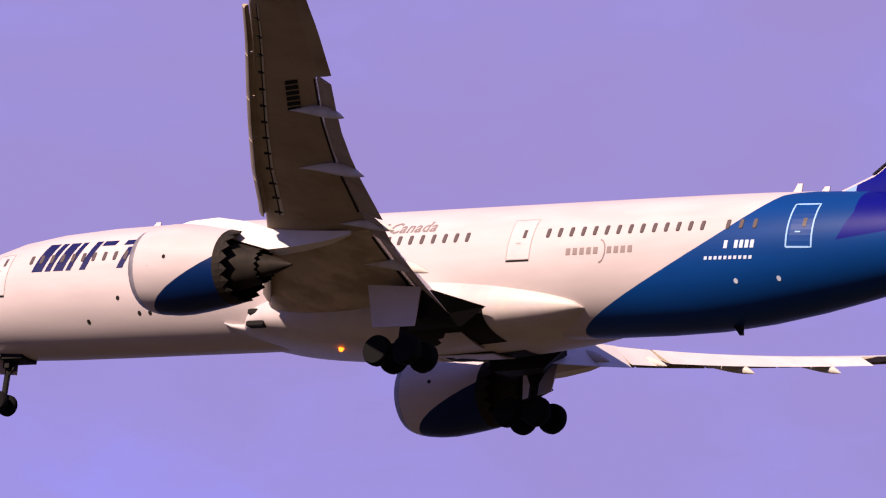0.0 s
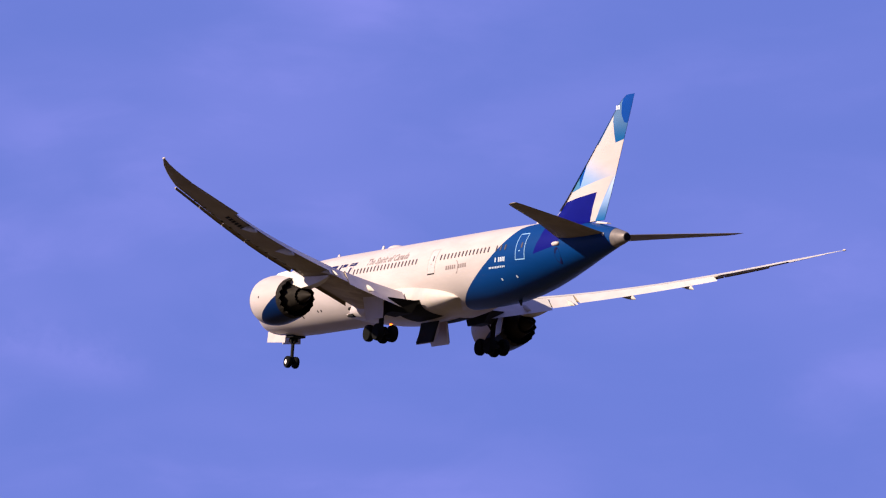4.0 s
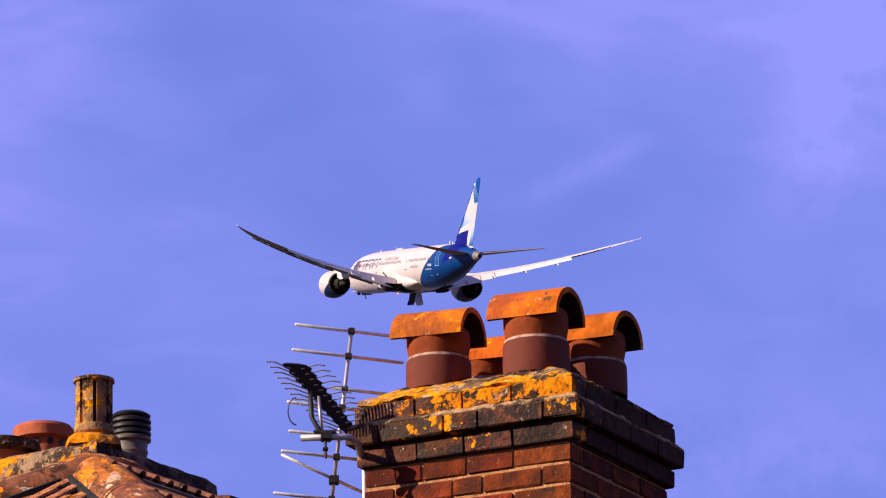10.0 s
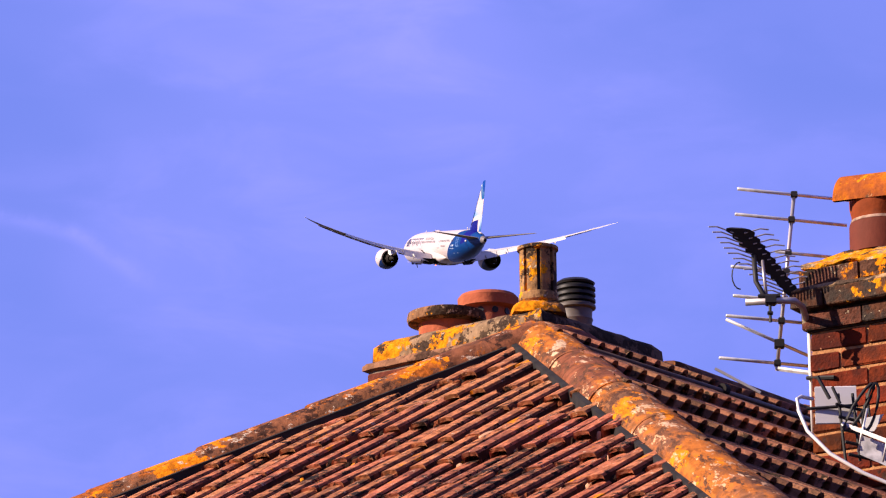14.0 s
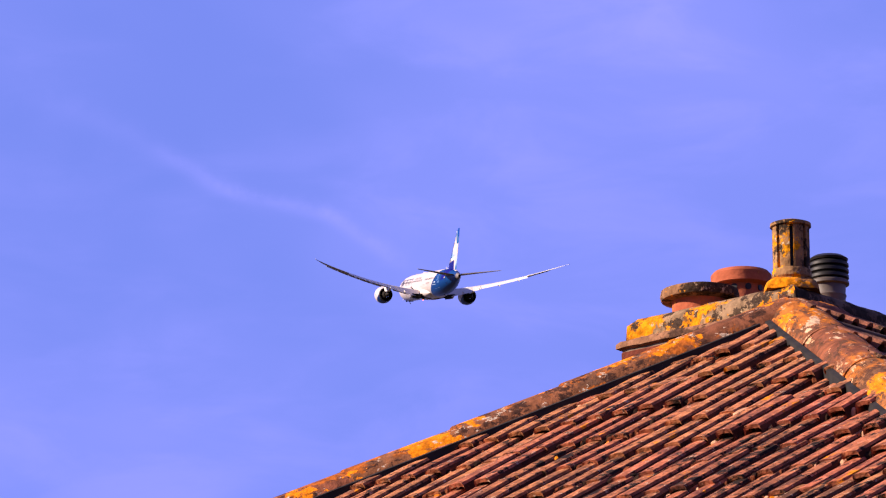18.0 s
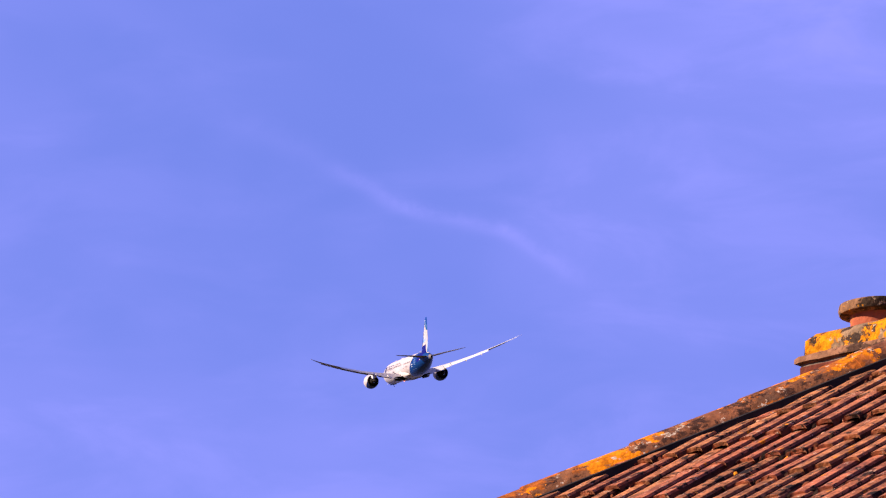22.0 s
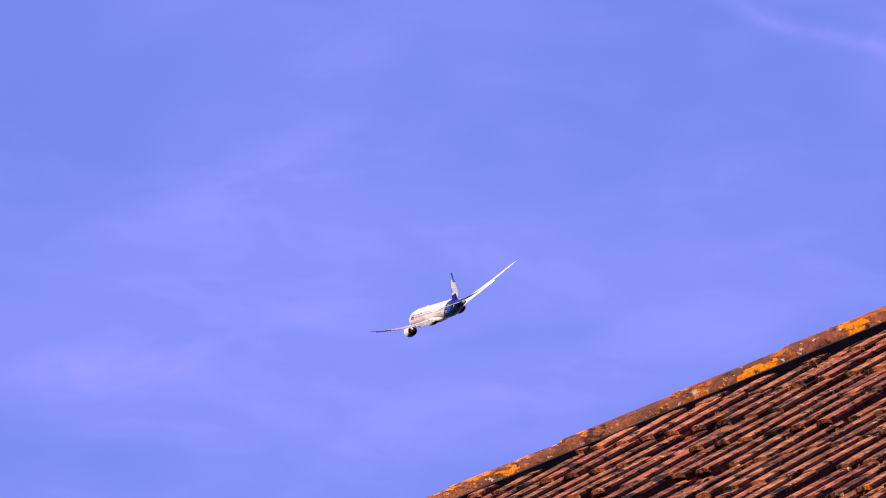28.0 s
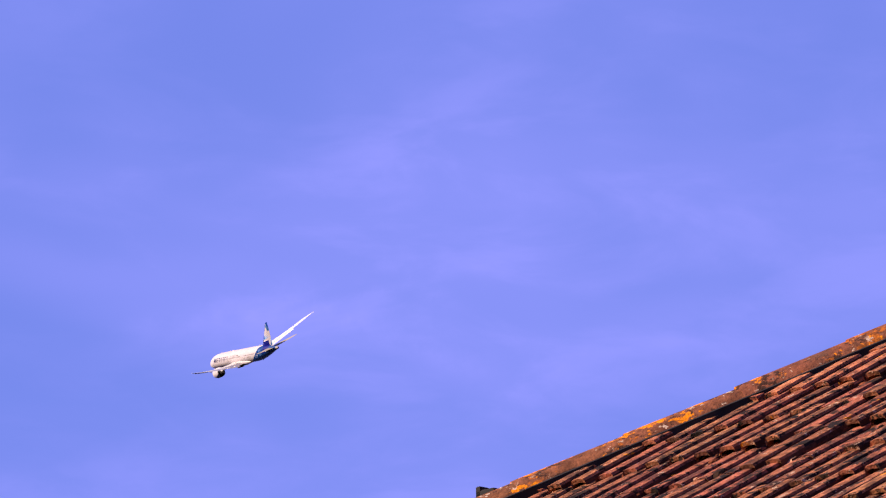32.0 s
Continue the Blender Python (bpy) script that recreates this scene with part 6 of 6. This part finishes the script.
def motions():
    walk(airliner, [(t, pose(x, y, z, 0, 0, a) @ pose(0, 0, 0, b, 0, 0) @ pose(0, 0, 0, 0, c, 0)) for t, x, y, z, a, b, c in (
    (0, 192.9, 204.8, 123.7, 12.11, 11.05, -2.97),
    (0.5, 187.4, 240.5, 130.8, 11.74, 11.54, -2.98),
    (1, 180.8, 277.5, 138.8, 11.80, 12.04, -3.09),
    (1.5, 172.9, 314.9, 146.2, 12.11, 12.44, -2.99),
    (2, 165.2, 352.5, 154.3, 12.38, 12.70, -2.81),
    (2.5, 157.9, 389.5, 162.4, 12.50, 12.76, -2.71),
    (3, 150.5, 424.6, 170.1, 12.76, 12.91, -2.39),
    (3.5, 142.8, 463.4, 178.7, 12.68, 13.06, -2.21),
    (5.5, 112.2, 616.6, 207.5, 13.02, 13.60, -2.60),
    (6, 105.3, 654.0, 216.3, 13.15, 13.60, -2.48),
    (6.5, 98.0, 691.5, 225.0, 13.26, 13.67, -2.24),
    (7, 91.3, 729.0, 233.2, 13.38, 13.76, -2.01),
    (7.5, 84.4, 767.4, 240.6, 13.52, 13.89, -2.04),
    (8, 75.7, 805.9, 248.8, 13.71, 13.97, -2.24),
    (8.5, 68.6, 844.4, 257.1, 13.77, 13.93, -2.48),
    (9, 60.0, 883.3, 265.3, 13.93, 13.92, -2.38),
    (9.5, 52.0, 922.2, 273.3, 14.15, 13.89, -2.46),
    (10, 44.2, 961.1, 281.4, 14.37, 14.00, -2.32),
    (10.5, 36.3, 999.9, 289.6, 14.52, 14.15, -2.22),
    (11, 28.2, 1038.5, 297.9, 14.58, 14.31, -2.07),
    (11.5, 20.1, 1076.7, 306.6, 14.56, 14.46, -1.82),
    (12, 12.4, 1114.9, 315.1, 14.53, 14.51, -1.71),
    (12.5, 4.3, 1152.8, 323.7, 14.46, 14.51, -1.67),
    (13, -3.7, 1190.7, 332.1, 14.33, 14.46, -1.72),
    (13.5, -11.5, 1228.3, 340.8, 14.18, 14.43, -1.75),
    (14, -18.8, 1266.0, 349.2, 14.08, 14.38, -1.71),
    (14.5, -27.0, 1303.5, 357.9, 14.14, 14.23, -1.65),
    (15, -35.3, 1340.9, 366.6, 14.23, 14.03, -1.53),
    (15.5, -43.5, 1378.2, 375.5, 14.26, 13.81, -1.52),
    (17.5, -76.5, 1527.0, 409.8, 14.77, 12.83, -0.90),
    (18, -85.2, 1565.1, 418.6, 14.89, 12.60, -1.16),
    (18.5, -94.0, 1603.4, 426.9, 15.01, 12.38, -1.48),
    (19, -102.4, 1641.8, 435.5, 15.08, 12.19, -1.94),
    (19.5, -110.7, 1680.4, 443.8, 15.16, 11.93, -2.58),
    (20, -119.6, 1719.2, 451.6, 15.27, 11.64, -3.40),
    (20.5, -128.1, 1758.1, 460.1, 15.40, 11.32, -4.54),
    (21, -137.6, 1797.1, 468.3, 15.59, 10.96, -5.83),
    (21.5, -147.3, 1836.2, 476.5, 15.82, 10.58, -7.19),
    (22, -157.6, 1875.6, 484.2, 16.08, 10.23, -8.59),
    (22.5, -167.3, 1915.1, 492.2, 16.34, 10.00, -9.97),
    (23, -177.8, 1954.7, 499.8, 16.65, 9.77, -11.57),
    (23.5, -188.4, 1994.3, 507.6, 17.05, 9.48, -13.07),
    (24, -199.9, 2034.1, 515.1, 17.59, 9.21, -14.52),
    (24.5, -211.3, 2074.1, 521.5, 18.21, 8.84, -16.24),
    (25, -223.5, 2114.1, 527.7, 18.89, 8.43, -17.91),
    (25.5, -237.5, 2153.4, 535.5, 19.62, 7.98, -19.52),
    (27.5, -300.4, 2313.0, 560.5, 24.52, 7.92, -26.85),
    (28, -317.8, 2352.7, 566.8, 25.82, 7.81, -27.85),
    (28.5, -336.5, 2392.1, 573.2, 27.15, 7.72, -28.65),
    (29, -356.7, 2431.4, 579.3, 28.48, 7.67, -29.24),
    (29.5, -378.4, 2470.6, 584.6, 29.81, 7.64, -29.58),
    (30, -401.2, 2509.6, 590.0, 31.13, 7.56, -29.73),
    (30.5, -423.9, 2548.4, 596.0, 32.43, 7.47, -29.72),
    (31, -450.2, 2586.8, 601.6, 33.75, 7.33, -29.62),
    (31.5, -477.9, 2624.9, 606.2, 35.15, 7.09, -29.57),
    (32, -506.4, 2662.8, 609.7, 36.64, 6.82, -29.38),
    )])

    def swing(key, axis, keys):
        ob, pivot = gear[key]
        rows = []
        for t, angle in keys:
            turn = pose(0, 0, 0, angle if axis == "x" else 0, angle if axis == "y" else 0, 0)
            rows.append((t, Matrix.Translation(pivot) @ turn))
        walk(ob, rows)

    for side in (-1, 1):
        swing(("main", side), "y", [(0, 0), (4.4, 0), (5.2, side * 16), (6.0, side * 38), (7.0, side * 48), (8.0, side * 58), (9.0, side * 74), (10, side * 86), (10.6, side * 88), (32, side * 88)])
        swing(("door", side), "y", [(0, side * 0), (0.6, side * 20), (1.6, side * 80), (2.2, side * 88), (3, side * 88), (10.8, side * 88), (11.6, side * 60), (12.6, side * 8), (13.0, 0), (32, 0)])
        swing(("nose_door", side), "y", [(0, 0), (8.6, 0), (9.4, side * -60), (9.8, side * -88), (32, side * -88)])
    swing(("nose", 0), "x", [(0, 0), (4.4, 0), (5.2, 30), (6.0, 66), (7.0, 74), (8.0, 80), (8.8, 89), (9.4, 89), (32, 89)])

    walk(insect, [(t, pose(x, y, z, 0, 0, a)) for t, x, y, z, a in (
        (0, -4.312, 14.756, 6.035, 0),
        (29.8, -4.312, 14.756, 6.035, 0),
        (29.9, -3.712, 14.955, 5.910, 0),
        (30, -3.075, 15.105, 5.889, 0),
        (30.1, -2.267, 15.250, 5.878, 0),
        (30.2, -1.609, 15.353, 5.808, 0),
        (30.3, -2.081, 15.312, 5.750, 0),
        (30.5, -2.769, 15.282, 5.445, 0),
        (30.6, -3.528, 15.165, 5.283, 0),
        (30.8, -4.771, 14.879, 5.045, 0),
        (32, -4.771, 14.879, 5.045, 0),
    )])

    walk(far_insect, [(t, pose(x, y, z, 0, 0, a)) for t, x, y, z, a in (
        (0, -0.174, 26.800, 8.610, 0),
        (10.5, -0.174, 26.800, 8.610, 0),
        (10.6, -0.330, 26.759, 8.760, 0),
        (10.7, -0.490, 26.749, 8.796, 0),
        (10.8, -0.636, 26.746, 8.805, 0),
        (10.9, -0.625, 26.733, 8.852, 0),
        (11.0, -0.568, 26.717, 8.910, 0),
        (11.1, -0.514, 26.713, 8.925, 0),
        (11.2, -0.463, 26.726, 8.878, 0),
        (11.3, -0.365, 26.747, 8.803, 0),
        (11.4, -0.263, 26.768, 8.728, 0),
        (11.5, -0.174, 26.800, 8.610, 0),
        (32, -0.174, 26.800, 8.610, 0),
    )])


motions()
